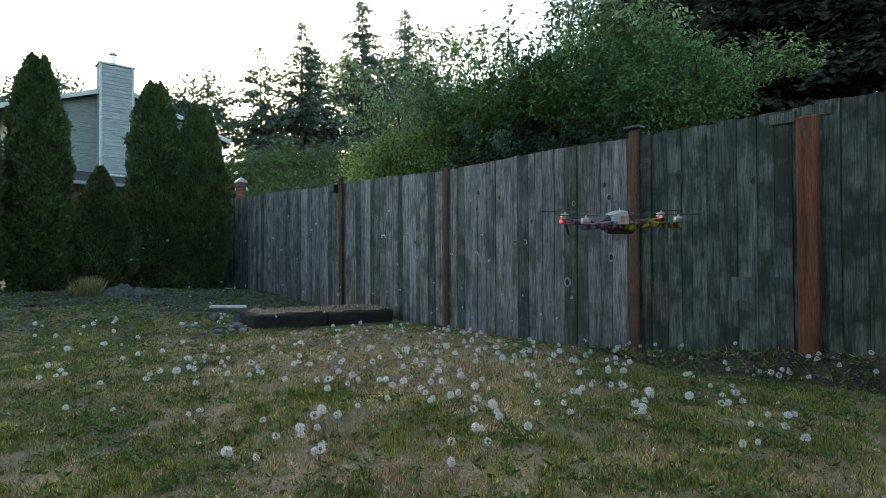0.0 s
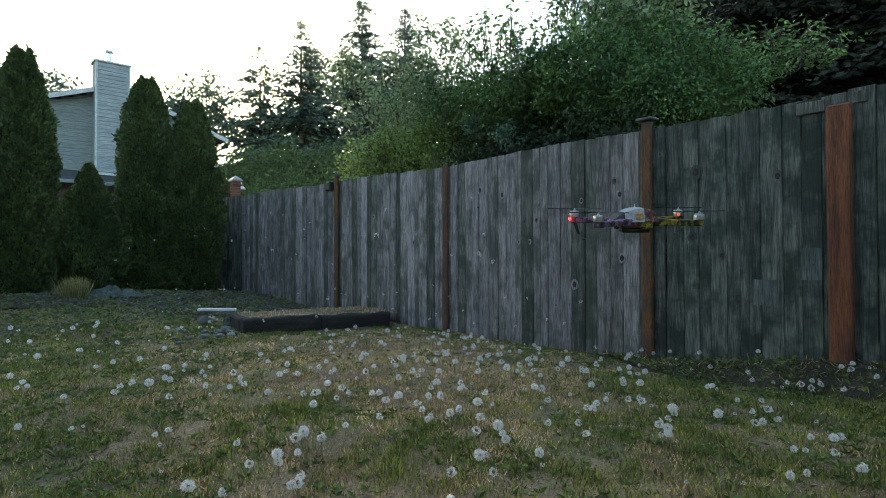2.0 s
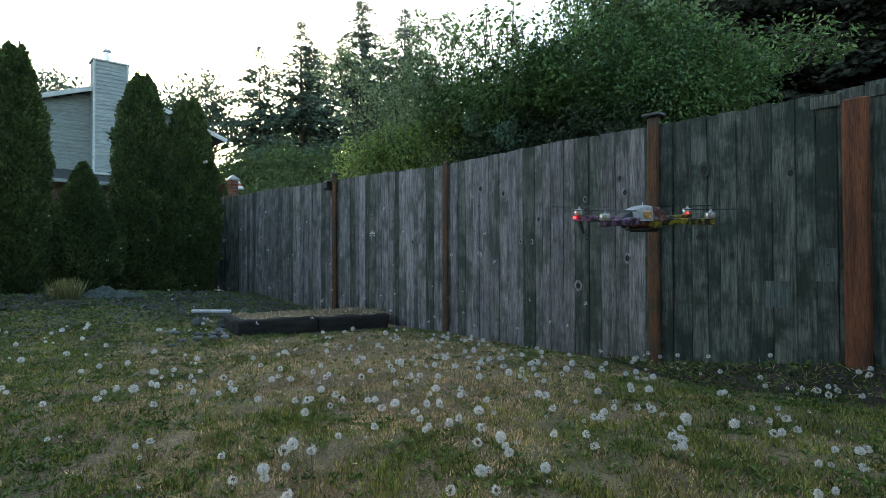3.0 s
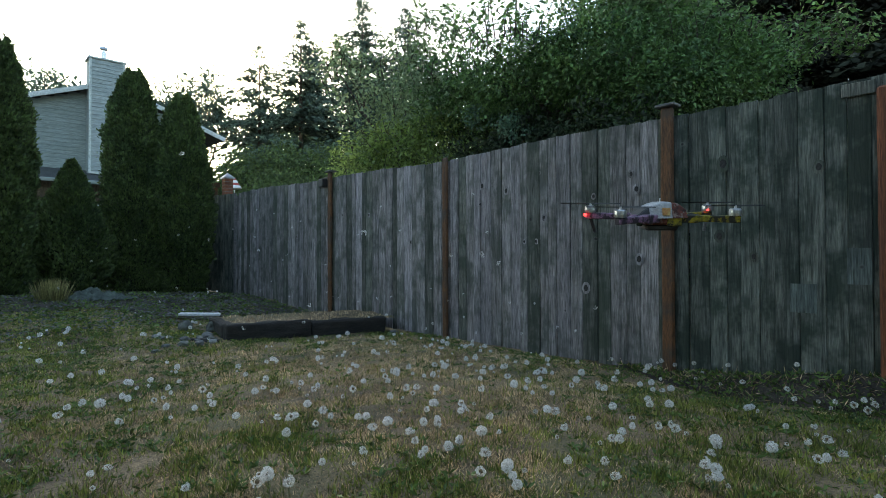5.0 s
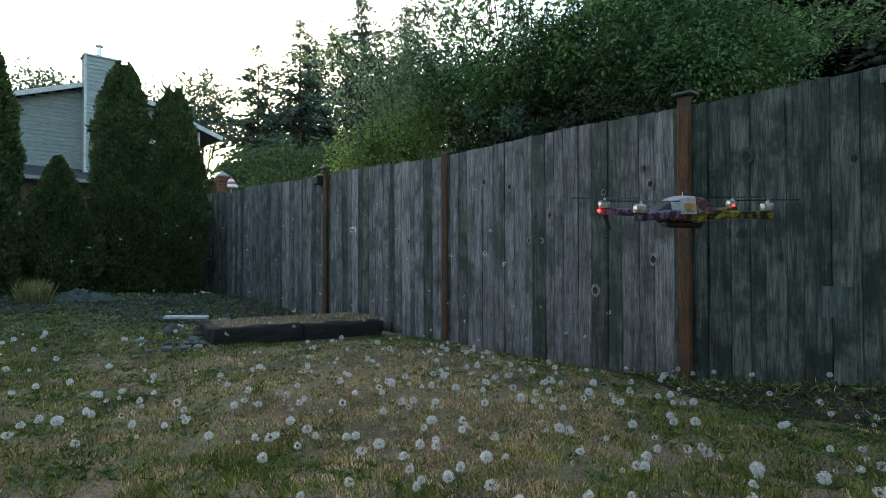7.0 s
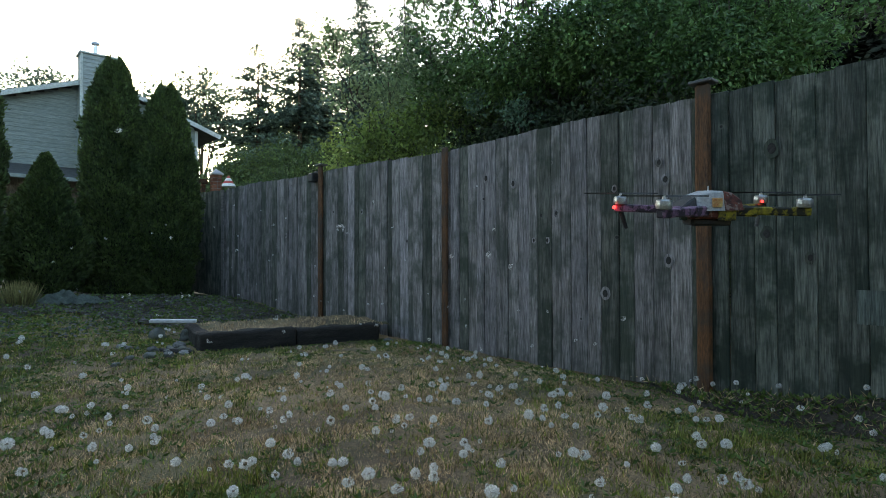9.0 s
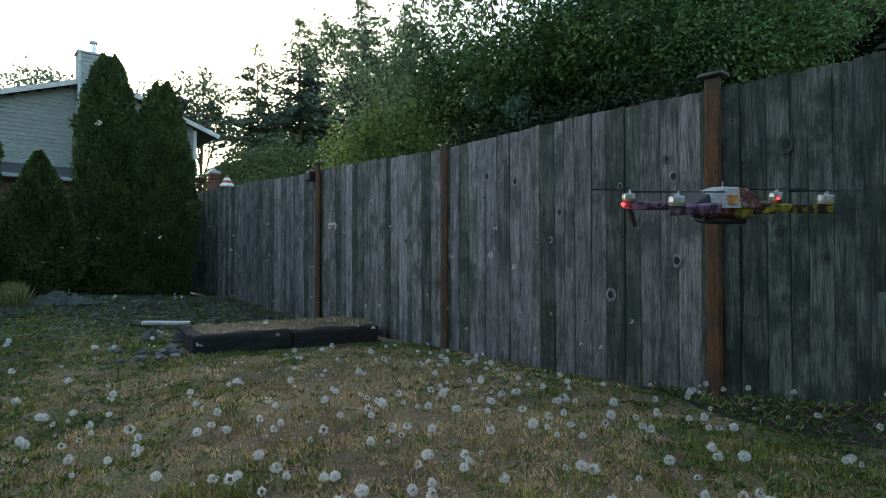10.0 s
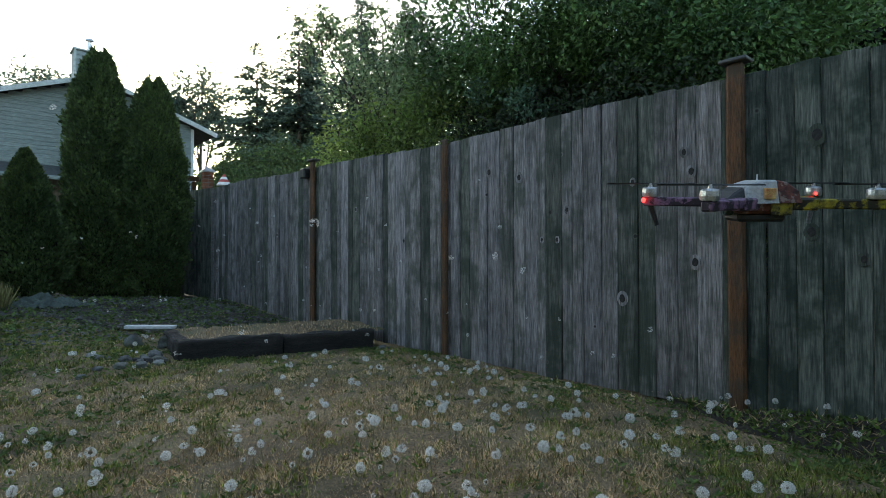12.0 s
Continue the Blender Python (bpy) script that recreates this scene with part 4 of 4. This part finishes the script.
for k, (x, y, s) in enumerate(((2.50, 6.22, 0.075), (2.36, 6.12, 0.06), (2.22, 6.16, 0.07), (2.08, 6.20, 0.05), (2.52, 6.40, 0.09), (1.95, 6.05, 0.045), (2.30, 6.35, 0.06), (4.36, 5.72, 0.06), (2.15, 6.55, 0.05))):
    stone(x, y, s * 0.78, 100 + k)
rr = random.Random(8)
for k in range(18):
    u = rr.random()
    stone(2.56 - 0.42 * u + rr.gauss(0, 0.07), 6.16 + 0.52 * u + rr.gauss(0, 0.06), rr.uniform(0.018, 0.042), 150 + k, "small broken stone in the rubble by the bed", 0.6, M_STONE if k % 3 else M_PLANKSTONE)
low = part("timber_edge", rough_box((0.0, 0.0, -0.06), (0.62, 0.085, 0.05), pose(2.585, 6.13, -0.075, 0, 0, 124), 12, 0.014), M_TIMBER, smooth=True)
tagged(low, "half-buried dark rotten timber edging beside the bed", "timber")
pl = part("plank", boxed((-0.21, -0.05, 0), (0.21, 0.05, 0.028), 0.004), M_PLANK)
pl.matrix_basis = pose(2.63, 6.94, 0.14, 0, 2, -26)
tagged(pl, "short pale painted plank lying across stones", "plank")
for k, (x, y, s) in enumerate(((2.50, 7.00, 0.10), (2.76, 6.88, 0.10))):
    stone(x, y, s, 130 + k, "grey stone propping up a plank", 0.75)

bm = bmesh.new()
bmesh.ops.create_grid(bm, x_segments=40, y_segments=30, size=0.5)
for v in bm.verts:
    q = v.co.copy()
    d = math.sqrt((q.x / 0.5) ** 2 + (q.y / 0.5) ** 2)
    v.co = Vector((q.x * 0.95, q.y * 0.7, max(0.0, 0.13 * (1 - d * d)) * (0.7 + 1.3 * noise.noise(q * 6)) + 0.06 * noise.noise(q * 13) + 0.03 * noise.noise(q * 27) + 0.02))
bmesh.ops.solidify(bm, geom=bm.faces[:], thickness=0.006)
tarp = part("tarp", bm, M_TARP, smooth=True)
tarp.matrix_basis = pose(2.15, 10.05, float(ground_height(2.15, 10.05)) - 0.01, 0, 0, 25)
tagged(tarp, "crumpled grey-green tarp heaped on the ground", "tarp")


# ---- hovering drone ----
D0 = (3.60, 2.13, 1.005)
drone = thing("drone", (0, 0, 0), "taped-up quadcopter drone hovering in front of the fence", "drone")
MOTORS = (("left_far", -0.42, 0.19), ("left_near", -0.37, -0.31), ("right_far", 0.43, 0.30), ("right_near", 0.38, -0.18))
for nm, mx, my in MOTORS:
    v = Vector((mx, my, 0))
    yaw = math.degrees(math.atan2(my, mx))
    m = pose(0, 0, 0, 0, 0, yaw)
    ln = v.length
    bm = bmesh.new()
    box(bm, (0.08, -0.022, -0.032), (ln + 0.03, 0.022, 0.010), 0.006, m)
    box(bm, (0.05, -0.036, -0.040), (0.22, 0.036, 0.014), 0.008, m)
    arm = part("arm", bm, M_PURPLE if mx < 0 else M_YELLOW, drone, "arm wrapped in purple patterned tape" if mx < 0 else "arm wrapped in yellow camouflage tape")
    bm = lathe([(0.020, 0.008), (0.036, 0.012), (0.038, 0.030), (0.036, 0.050), (0.028, 0.056), (0.010, 0.058), (0.006, 0.075)], 18)
    bmesh.ops.translate(bm, verts=bm.verts, vec=(mx, my, 0))
    part("motor", bm, M_METAL, arm, "silver brushless motor", smooth=False)
    bm = bmesh.new()
    for sg in (0, 180):
        prof = ((0.0, 0.008), (0.05, 0.015), (0.12, 0.012), (0.20, 0.004))
        up = [bm.verts.new(pose(mx, my, 0.072, 0, 0, sg + 8 * (1 if mx > 0 else -1)) @ Vector((d, w, 0.004))) for d, w in prof]
        dn = [bm.verts.new(pose(mx, my, 0.072, 0, 0, sg + 8 * (1 if mx > 0 else -1)) @ Vector((d, -w, -0.003))) for d, w in prof]
        for q in range(3):
            bm.faces.new((up[q], dn[q], dn[q + 1], up[q + 1]))
    bmesh.ops.solidify(bm, geom=bm.faces[:], thickness=0.0012)
    part("propeller", bm, M_BLACK if mx > 0 else M_CAP, arm, "thin two-bladed propeller")
    if nm in ("left_far", "right_far"):
        bm = tube([(mx, my, -0.02), (mx + (0.035 if mx < 0 else -0.02), my - 0.01, -0.125)], [0.014, 0.011], 8)
        part("landing_leg", bm, M_BLACK if mx < 0 else M_CAP, arm, "short landing leg")
    bm = bmesh.new()
    bmesh.ops.create_icosphere(bm, subdivisions=2, radius=0.011 if mx < 0 else 0.007)
    bmesh.ops.translate(bm, verts=bm.verts, vec=(mx + (-0.04 if mx < 0 else -0.015), my - (0.025 if mx < 0 else 0.045), -0.004 if mx < 0 else 0.022))
    if nm in ("left_far", "right_far"):
        part("indicator_light", bm, M_LED, arm, "glowing red indicator light")
    else:
        bm.free()
def hull(profile, half, taper, lo=-1e9, hi=1e9):
    """A shell swept across from a side outline, narrower towards its top."""
    bm = bmesh.new()
    zs = [z for _, z in profile]
    rows = []
    for side in (-1.0, -0.86, 0.86, 1.0):
        edge = 0.012 if abs(side) == 1.0 else 0.0
        rows.append([bm.verts.new((x * (1 - edge), side * half * (1 - taper * (z - min(zs)) / (max(zs) - min(zs))), z - edge * 0.6)) for x, z in profile])
    for a, b in zip(rows, rows[1:]):
        for q in range(len(profile) - 1):
            bm.faces.new((a[q], b[q], b[q + 1], a[q + 1]))
        bm.faces.new((a[-1], b[-1], b[0], a[0]))
    bm.faces.new(rows[0])
    bm.faces.new(rows[-1][::-1])
    bmesh.ops.recalc_face_normals(bm, faces=bm.faces)
    return bm


shell = part("shell", hull([(-0.115, -0.004), (-0.113, 0.061), (-0.08, 0.076), (-0.04, 0.088), (0.025, 0.090), (0.026, -0.002)], 0.105, 0.28), M_DOME, drone, "scuffed grey-white canopy shell")
part("rear_shell", hull([(0.028, -0.002), (0.028, 0.089), (0.07, 0.082), (0.115, 0.048), (0.125, 0.0)], 0.105, 0.28), M_MAROON, shell, "dark red patterned rear shell")
part("nose", hull([(-0.20, 0.0), (-0.155, 0.036), (-0.116, 0.058), (-0.116, -0.002)], 0.100, 0.25), M_BLACK, shell, "dark smoked nose of the canopy")
part("sticker", boxed((-0.038, -0.1085, 0.008), (0.010, -0.085, 0.056), 0.003), M_ORANGE, shell, "orange and yellow sticker")
body = part("body", boxed((-0.14, -0.085, -0.055), (0.10, 0.085, 0.022), 0.014), M_MAROON, drone, "dark taped body box")
part("battery", boxed((-0.125, -0.065, -0.092), (0.085, 0.065, -0.050), 0.012), M_BLACK, drone, "black battery slung below the body")
part("tape_patch", boxed((0.0, -0.094, -0.062), (0.092, -0.080, -0.006), 0.004), M_YELLOW, body, "yellow camouflage tape patch")
bm = lathe([(0.018, 0), (0.020, 0.01), (0.016, 0.03), (0.012, 0.031)], 14)
bmesh.ops.transform(bm, matrix=pose(-0.15, -0.05, -0.045, 0, -90, 0), verts=bm.verts)
part("camera_lens", bm, M_LENS, body, "small round camera lens")
part("purple_tape", boxed((-0.235, -0.10, -0.030), (-0.12, -0.045, 0.012), 0.006), M_PURPLE, body, "purple patterned tape")
part("antenna", tube([(-0.02, 0.0, 0.085), (-0.02, 0.0, 0.115)], [0.004, 0.003], 6), M_WHITE, shell, "short white antenna")
drone.matrix_basis = pose(*D0, 0, 0, TURN) @ pose(0, 0, 0, 8.0, 0, 0) @ Matrix.Diagonal((0.88, 0.88, 0.88, 1))

# ---- lawn: grass, weeds, dandelions ----
def dryness(x, y):
    """0 in the green parts of the lawn, 1 in the dry strip before the fence."""
    d = np.exp(-(((x - 3.1) / 1.55) ** 2 + ((y - 4.1) / 1.75) ** 2))
    d5 = 0.7 * np.exp(-(((x - 4.45) / 0.45) ** 2 + ((y - 4.3) / 1.3) ** 2))
    d2 = 0.75 * np.exp(-(((x - 2.9) / 0.8) ** 2 + ((y - 1.1) / 0.5) ** 2))
    d3 = 0.45 * np.exp(-(((x - 2.35) / 0.55) ** 2 + ((y - 2.5) / 0.5) ** 2))
    n = 0.5 + 0.15 * np.sin(2.3 * x + 1.1 * y + 0.5) * np.cos(1.9 * y - 0.8 * x) + 0.17 * np.sin(5.1 * x - 3.3 * y) * np.sin(4.3 * y + 1.0 * x) + 0.22 * np.sin(14.3 * x + 2 * np.sin(6.1 * y)) * np.sin(13.1 * y + 2 * np.sin(7.3 * x))
    far = np.clip((y - 6.2) / 1.5, 0, 1)
    d4 = 0.4 * np.exp(-(((x - 1.5) / 0.5) ** 2 + ((y - 2.3) / 0.6) ** 2))
    return np.clip(1.35 * d - 0.3 * d2 + d3 + d4 + d5 + 2.2 * (n - 0.5) + 0.10 - 0.45 * far, 0, 1)


def blades(name, count, low, high, width, material, label, dry, lie):
    r = np.random.default_rng(count)
    n = count * 10
    x, y = r.uniform(-2.5, 4.60, n), r.uniform(-1.5, 12.5, n)
    dist = np.hypot(x - 0.5, y - 0.7)
    keep = r.random(n) < np.clip(2.0 / np.maximum(dist - 0.2, 1.1), 0.12, 1) ** 0.9
    keep &= ~((x > 4.2) & (y < 3.2) & (r.random(n) < 0.6))
    q = dryness(x, y)
    keep &= r.random(n) < (0.15 + 0.85 * q if dry else 1.0 - 0.84 * q)
    clump = 0.5 + 0.5 * np.sin(9.1 * x + 3 * np.sin(7 * y)) * np.sin(8.3 * y + 2 * np.sin(6 * x))
    keep &= r.random(n) < (0.5 + 0.5 * clump if dry else 0.25 + 0.75 * clump)
    keep &= r.random(n) < np.clip(np.minimum((x + 2.5) / 1.2, np.minimum((12.5 - y) / 1.2, (y + 1.5) / 1.2)), 0, 1)
    keep &= ~((x > 2.1) & (y > 7.3) & (r.random(n) < 0.6))
    edge = 6.155 - 0.174 * (x - 2.62)
    keep &= ~((x > 2.61) & (y > edge) & (y < edge + 1.1))
    x, y = x[keep][:count], y[keep][:count]
    n = len(x)
    h = (low + (high - low) * r.random(n) ** 1.8) * (0.7 + 0.5 * clump[keep][:count])
    a = r.uniform(0, 6.2832, n)
    b = r.uniform(0, 6.2832, n)
    w = width * r.uniform(0.6, 1.3, n) * (1 + 0.12 * np.hypot(x, y))
    base = np.stack([x, y, ground_height(x, y) - 0.008], axis=1)
    side = np.stack([np.cos(a), np.sin(a), np.zeros(n)], axis=1) * w[:, None] / 2
    tip_way = np.stack([np.cos(b), np.sin(b), np.zeros(n)], axis=1) * (h * lie * r.random(n))[:, None]
    up = np.stack([np.zeros(n), np.zeros(n), h], axis=1)
    v = np.stack([base - side, base + side, base + up + tip_way], axis=1)
    ob = arrays(name, v, np.arange(n * 3).reshape(-1, 3), material)
    return tagged(ob, label, "grass", kind="stuff")


blades("green_grass", 400000, 0.010, 0.050, 0.0062, M_GRASS, "short uneven green lawn grass", False, 0.8)
blades("dry_grass", 420000, 0.008, 0.030, 0.0052, M_STRAW, "short straw-coloured dry grass and thatch", True, 1.6)

r = np.random.default_rng(77)
n = 15000
wx, wy = r.uniform(-0.4, 4.58, n * 3), r.uniform(0.6, 9.2, n * 3)
wx = np.where(r.random(n * 3) < 0.06, r.uniform(4.0, 4.6, n * 3), wx)
tufts = 0.5 + 0.5 * np.sin(5.3 * wx + 2 * np.sin(4.1 * wy)) * np.sin(4.7 * wy + 2 * np.sin(3.7 * wx))
ok = r.random(n * 3) < (0.95 - 0.8 * dryness(wx, wy)) * tufts ** 1.6 + 0.08 * (wx > 4.2)
wx, wy = wx[ok][:n], wy[ok][:n]
pw = np.stack([wx, wy, ground_height(wx, wy) + 0.006], axis=1)
aw = r.uniform(0, 6.2832, len(wx))
ways = np.stack([np.cos(aw), np.sin(aw), r.uniform(0.15, 0.9, len(wx))], axis=1)
pw = np.repeat(pw, 4, axis=0)
ways = np.repeat(ways, 4, axis=0)
turnw = np.tile(np.arange(4) * 1.57, len(wx)) + r.uniform(-0.4, 0.4, len(pw))
ways = np.stack([ways[:, 0] * np.cos(turnw) - ways[:, 1] * np.sin(turnw), ways[:, 0] * np.sin(turnw) + ways[:, 1] * np.cos(turnw), ways[:, 2]], axis=1)
lw = r.uniform(0.014, 0.042, len(pw))
v, f = leaf_mesh(pw, ways, lw, lw * 0.36, 0.2)
tagged(arrays("weed_leaves", v, f, M_WEED), "low green dandelion leaves among the grass", "weeds", kind="stuff")


def seed_head(radius, filaments, seed, gap=0.0):
    """A fluffy ball of seeds: spokes that end in small tufts."""
    rg = np.random.default_rng(seed)
    k = np.arange(filaments) + 0.5
    ph = np.arccos(1 - 2 * k / filaments)
    th = 3.1416 * (1 + 5 ** 0.5) * k
    d = np.stack([np.cos(th) * np.sin(ph), np.sin(th) * np.sin(ph), np.cos(ph)], axis=1)
    d = d[(d[:, 2] > -0.86)]
    if gap > 0:
        d = d[(d @ unit(np.array([0.8, 0.3, 0.5]))) < 1 - gap]
    d = unit(d + rg.normal(size=d.shape) * 0.14)
    n = len(d)
    s = unit(np.cross(d, rg.normal(size=(n, 3))))
    u = np.cross(s, d)
    verts, faces = [], []
    for i in range(n):
        rr = radius * rg.uniform(0.72, 1.1)
        b = len(verts)
        t = 0.0006
        verts += [d[i] * 0.006 - s[i] * t, d[i] * 0.006 + s[i] * t, d[i] * rr * 0.75]
        faces.append((b, b + 1, b + 2))
        for j in range(5):
            a = 1.2566 * j + rg.uniform(-0.3, 0.3)
            o = s[i] * math.cos(a) + u[i] * math.sin(a)
            e = s[i] * math.cos(a + 0.5) + u[i] * math.sin(a + 0.5)
            b = len(verts)
            verts += [d[i] * rr * 0.74, d[i] * rr + o * radius * 0.27, d[i] * rr * 0.98 + e * radius * 0.24]
            faces.append((b, b + 1, b + 2))
    return np.array(verts), faces


def dandelion(label, height, radius, filaments, seed, gap=0.0, core=0.007):
    e = thing("dandelion", (0, 0, 0), label, "dandelion", "dandelions gone to seed")
    part("stem", tube([(0, 0, -0.03), (0.004, 0.002, height * 0.5), (0, 0, height)], [0.0022, 0.0019, 0.0016], 6), M_STEM, e)
    bm = bmesh.new()
    bmesh.ops.create_icosphere(bm, subdivisions=1, radius=core)
    bmesh.ops.translate(bm, verts=bm.verts, vec=(0, 0, height))
    part("receptacle", bm, M_SEED, e)
    v, f = seed_head(radius, filaments, seed, gap)
    v[:, 2] += height
    arrays("seed_head", v, f, M_FLUFF, e, "fluffy white ball of seeds")
    return e


KINDS = [dandelion("dandelion with a full white seed head in the lawn", 0.105, 0.023, 120, 1),
         dandelion("dandelion with a full white seed head in the lawn", 0.080, 0.019, 100, 2),
         dandelion("dandelion with a half-blown white seed head", 0.09, 0.021, 90, 3, gap=0.55, core=0.009),
         dandelion("small dandelion with a closing pale seed head", 0.06, 0.012, 50, 4, gap=0.2)]
KNOWN = ((1.14, 3.85), (1.14, 3.52), (1.15, 4.92), (0.93, 3.84), (1.37, 4.45), (1.65, 3.91), (2.06, 3.99), (1.78, 3.06), (1.94, 3.2), (1.91, 3.02), (1.62, 2.83),
         (2.56, 3.76), (3.57, 4.89), (3.46, 4.53), (2.05, 2.9), (1.94, 2.65), (2.04, 2.62), (2.5, 3.11), (2.36, 3.07), (2.94, 3.66), (2.65, 3.41), (2.08, 2.49), (2.2, 2.56), (2.16, 2.45),
         (2.92, 3.15), (2.53, 2.7), (2.03, 2.19), (1.93, 1.97), (1.98, 1.87), (2.05, 2.04), (3.26, 3.24), (2.8, 2.8), (2.95, 2.71), (3.6, 3.34), (3.3, 2.8), (2.79, 2.26), (3.71, 2.79),
         (3.33, 2.36), (2.64, 1.85), (3.27, 2.03), (3.31, 1.95), (4.08, 2.71), (4.5, 2.7), (1.33, 2.44), (1.37, 2.4), (1.42, 2.35))
rd = random.Random(21)
spots = [(x, y, 1.0) for x, y in KNOWN]
while len(spots) < 400:
    x, y = rd.uniform(0.1, 4.55), rd.uniform(0.75, 7.6)
    if x > 2.4 and 5.6 < y < 6.7:
        continue
    dens = math.exp(-((x - 2.8) / 1.5) ** 2 - ((y - 3.0) / 1.7) ** 2) + 0.16
    if rd.random() > dens:
        continue
    spots.append((x, y, rd.uniform(0.6, 1.05)))
    if rd.random() < 0.45:
        for _ in range(rd.choice((1, 1, 2))):
            spots.append((min(x + rd.gauss(0, 0.06), 4.56), y + rd.gauss(0, 0.06), rd.uniform(0.7, 1.0)))
spots = spots[:len(KNOWN)] + sorted(spots[len(KNOWN):], key=lambda q: math.hypot(q[0] - 1.2, q[1] - 1.3))
FAR_V, FAR_F, far_count = [], [], 0
for k, (x, y, s) in enumerate(spots):
    kind_k = rd.choices((0, 1, 2, 3), (3, 3, 6, 4))[0] if k >= len(KNOWN) else (0, 2, 1, 2)[k % 4]
    src = KINDS[kind_k]
    m = pose(x, y, float(ground_height(x, y)), rd.gauss(0, 9), rd.gauss(0, 9), rd.uniform(0, 360)) @ Matrix.Diagonal((s * rd.uniform(0.85, 1.15), s, s * rd.uniform(0.8, 1.1), 1))
    if k < 268:
        copy_thing(src, m)
        continue
    v, f = seed_head((0.023, 0.019, 0.021, 0.012)[kind_k], 70, k)
    v[:, 2] += (0.105, 0.08, 0.09, 0.06)[kind_k]
    v = v @ np.array(m.to_3x3()).T + np.array(m.translation)
    FAR_V.append(v)
    FAR_F += [tuple(j + far_count for j in q) for q in f]
    far_count += len(v)
tagged(arrays("far_dandelion_heads", np.concatenate(FAR_V), FAR_F, M_FLUFF), "white dandelion seed heads scattered over the far lawn", "dandelions", kind="stuff")
for k, src in enumerate(KINDS):
    src.matrix_basis = pose(0.75 + 0.31 * k, 5.4 + 0.22 * k, float(ground_height(0.75 + 0.31 * k, 5.4 + 0.22 * k)))

# seeds adrift on the drone's downdraught
r = np.random.default_rng(5)
vs, fs = [], []
for k in range(85):
    c = np.array([r.uniform(1.5, 4.4), r.uniform(2.6, 9.0), 0.0])
    c[2] = r.uniform(0.05, 1.45) if r.random() < 0.7 else r.uniform(0.05, 0.45)
    v, f = seed_head(r.uniform(0.009, 0.018), 34, 300 + k, gap=0.75)
    v = (v * np.array([1, 1, 0.7])) @ np.array(pose(0, 0, 0, r.uniform(0, 360), r.uniform(0, 360), 0).to_3x3()).T
    b = sum(len(q) for q in vs)
    vs.append(v + c)
    fs += [tuple(int(j) + b for j in t3) for t3 in f]
tagged(arrays("drifting_dandelion_seeds", np.concatenate(vs), fs, M_FLUFF), "white dandelion fluff drifting in the air", "seeds", kind="stuff")

# tuft of dry grass at the cedars' foot
n = 1100
r = np.random.default_rng(9)
tx, ty = 1.64 + r.normal(size=n) * 0.055, 9.78 + r.normal(size=n) * 0.05
base = np.stack([tx, ty, ground_height(tx, ty)], axis=1)
way = np.stack([(tx - 1.64) * 3.2, (ty - 9.78) * 3.2, np.full(n, 1.7)], axis=1) + r.normal(size=(n, 3)) * 0.22
ln = r.uniform(0.12, 0.34, n)
v, f = leaf_mesh(base, way, ln, ln * 0.035 + 0.004, 0.1)
tagged(arrays("dry_grass_tuft", v, f, M_TUFT), "tuft of tall pale dry grass", "grass tuft", kind="stuff")

# leaf litter and low weeds on the bare soil before the cedars
r = np.random.default_rng(15)
for nm, n, mat, lab, tall in (("leaf_litter", 9000, M_RAIL, "dead leaves and bits of bark on the dark soil", 0.15), ("low_weeds", 9000, M_WEED, "low green weeds on the bare soil by the cedars", 0.7)):
    tx, ty = r.uniform(-1.0, 4.55, n), r.uniform(7.2, 11.3, n)
    patch = 0.5 + 0.5 * np.sin(3.1 * tx + 2 * np.sin(2.3 * ty)) * np.sin(3.7 * ty + 1.4 * np.sin(2.9 * tx))
    ok = (r.random(n) < 0.25 + 0.75 * patch) & ~((tx > 2.5) & (ty < 7.4))
    tx, ty = tx[ok], ty[ok]
    base = np.stack([tx, ty, ground_height(tx, ty) + 0.03], axis=1)
    way = np.stack([r.normal(size=len(tx)), r.normal(size=len(tx)), r.uniform(0, tall, len(tx))], axis=1)
    ln = r.uniform(0.02, 0.065, len(tx))
    v, f = leaf_mesh(base, way, ln, ln * 0.45, 0.15)
    tagged(arrays(nm, v, f, mat), lab, "leaf litter" if tall < 0.5 else "weeds", kind="stuff")

# weeds, dry stalks and seed heads on the soil bank along the fence
r = np.random.default_rng(16)
for nm, n, mat, lab, lo, hi, thin in (("bank_weeds", 2600, M_WEED, "small dark green weeds on the soil bank", 0.02, 0.05, 0.4), ("bank_stalks", 1500, M_STRAW, "dry stalks and litter on the soil bank", 0.02, 0.07, 0.08)):
    base = np.array([bank(p, q) for p, q in zip(r.uniform(0.02, 0.68, n), r.uniform(-0.4, 3.2, n))])
    way = np.stack([r.normal(size=n) - 0.3, r.normal(size=n), r.uniform(0.1, 1.2, n)], axis=1)
    ln = r.uniform(lo, hi, n)
    v, f = leaf_mesh(base, way, ln, ln * thin, 0.15)
    tagged(arrays(nm, v, f, mat), lab, "weeds", kind="stuff")
for k in range(26):
    x, y, z = bank(r.uniform(0.05, 0.6), r.uniform(0.6, 3.1))
    copy_thing(KINDS[(2, 3, 1)[k % 3]], pose(x, y, z, r.normal() * 10, r.normal() * 10, r.uniform(0, 360)) @ Matrix.Diagonal((0.85, 0.85, 0.8, 1)))
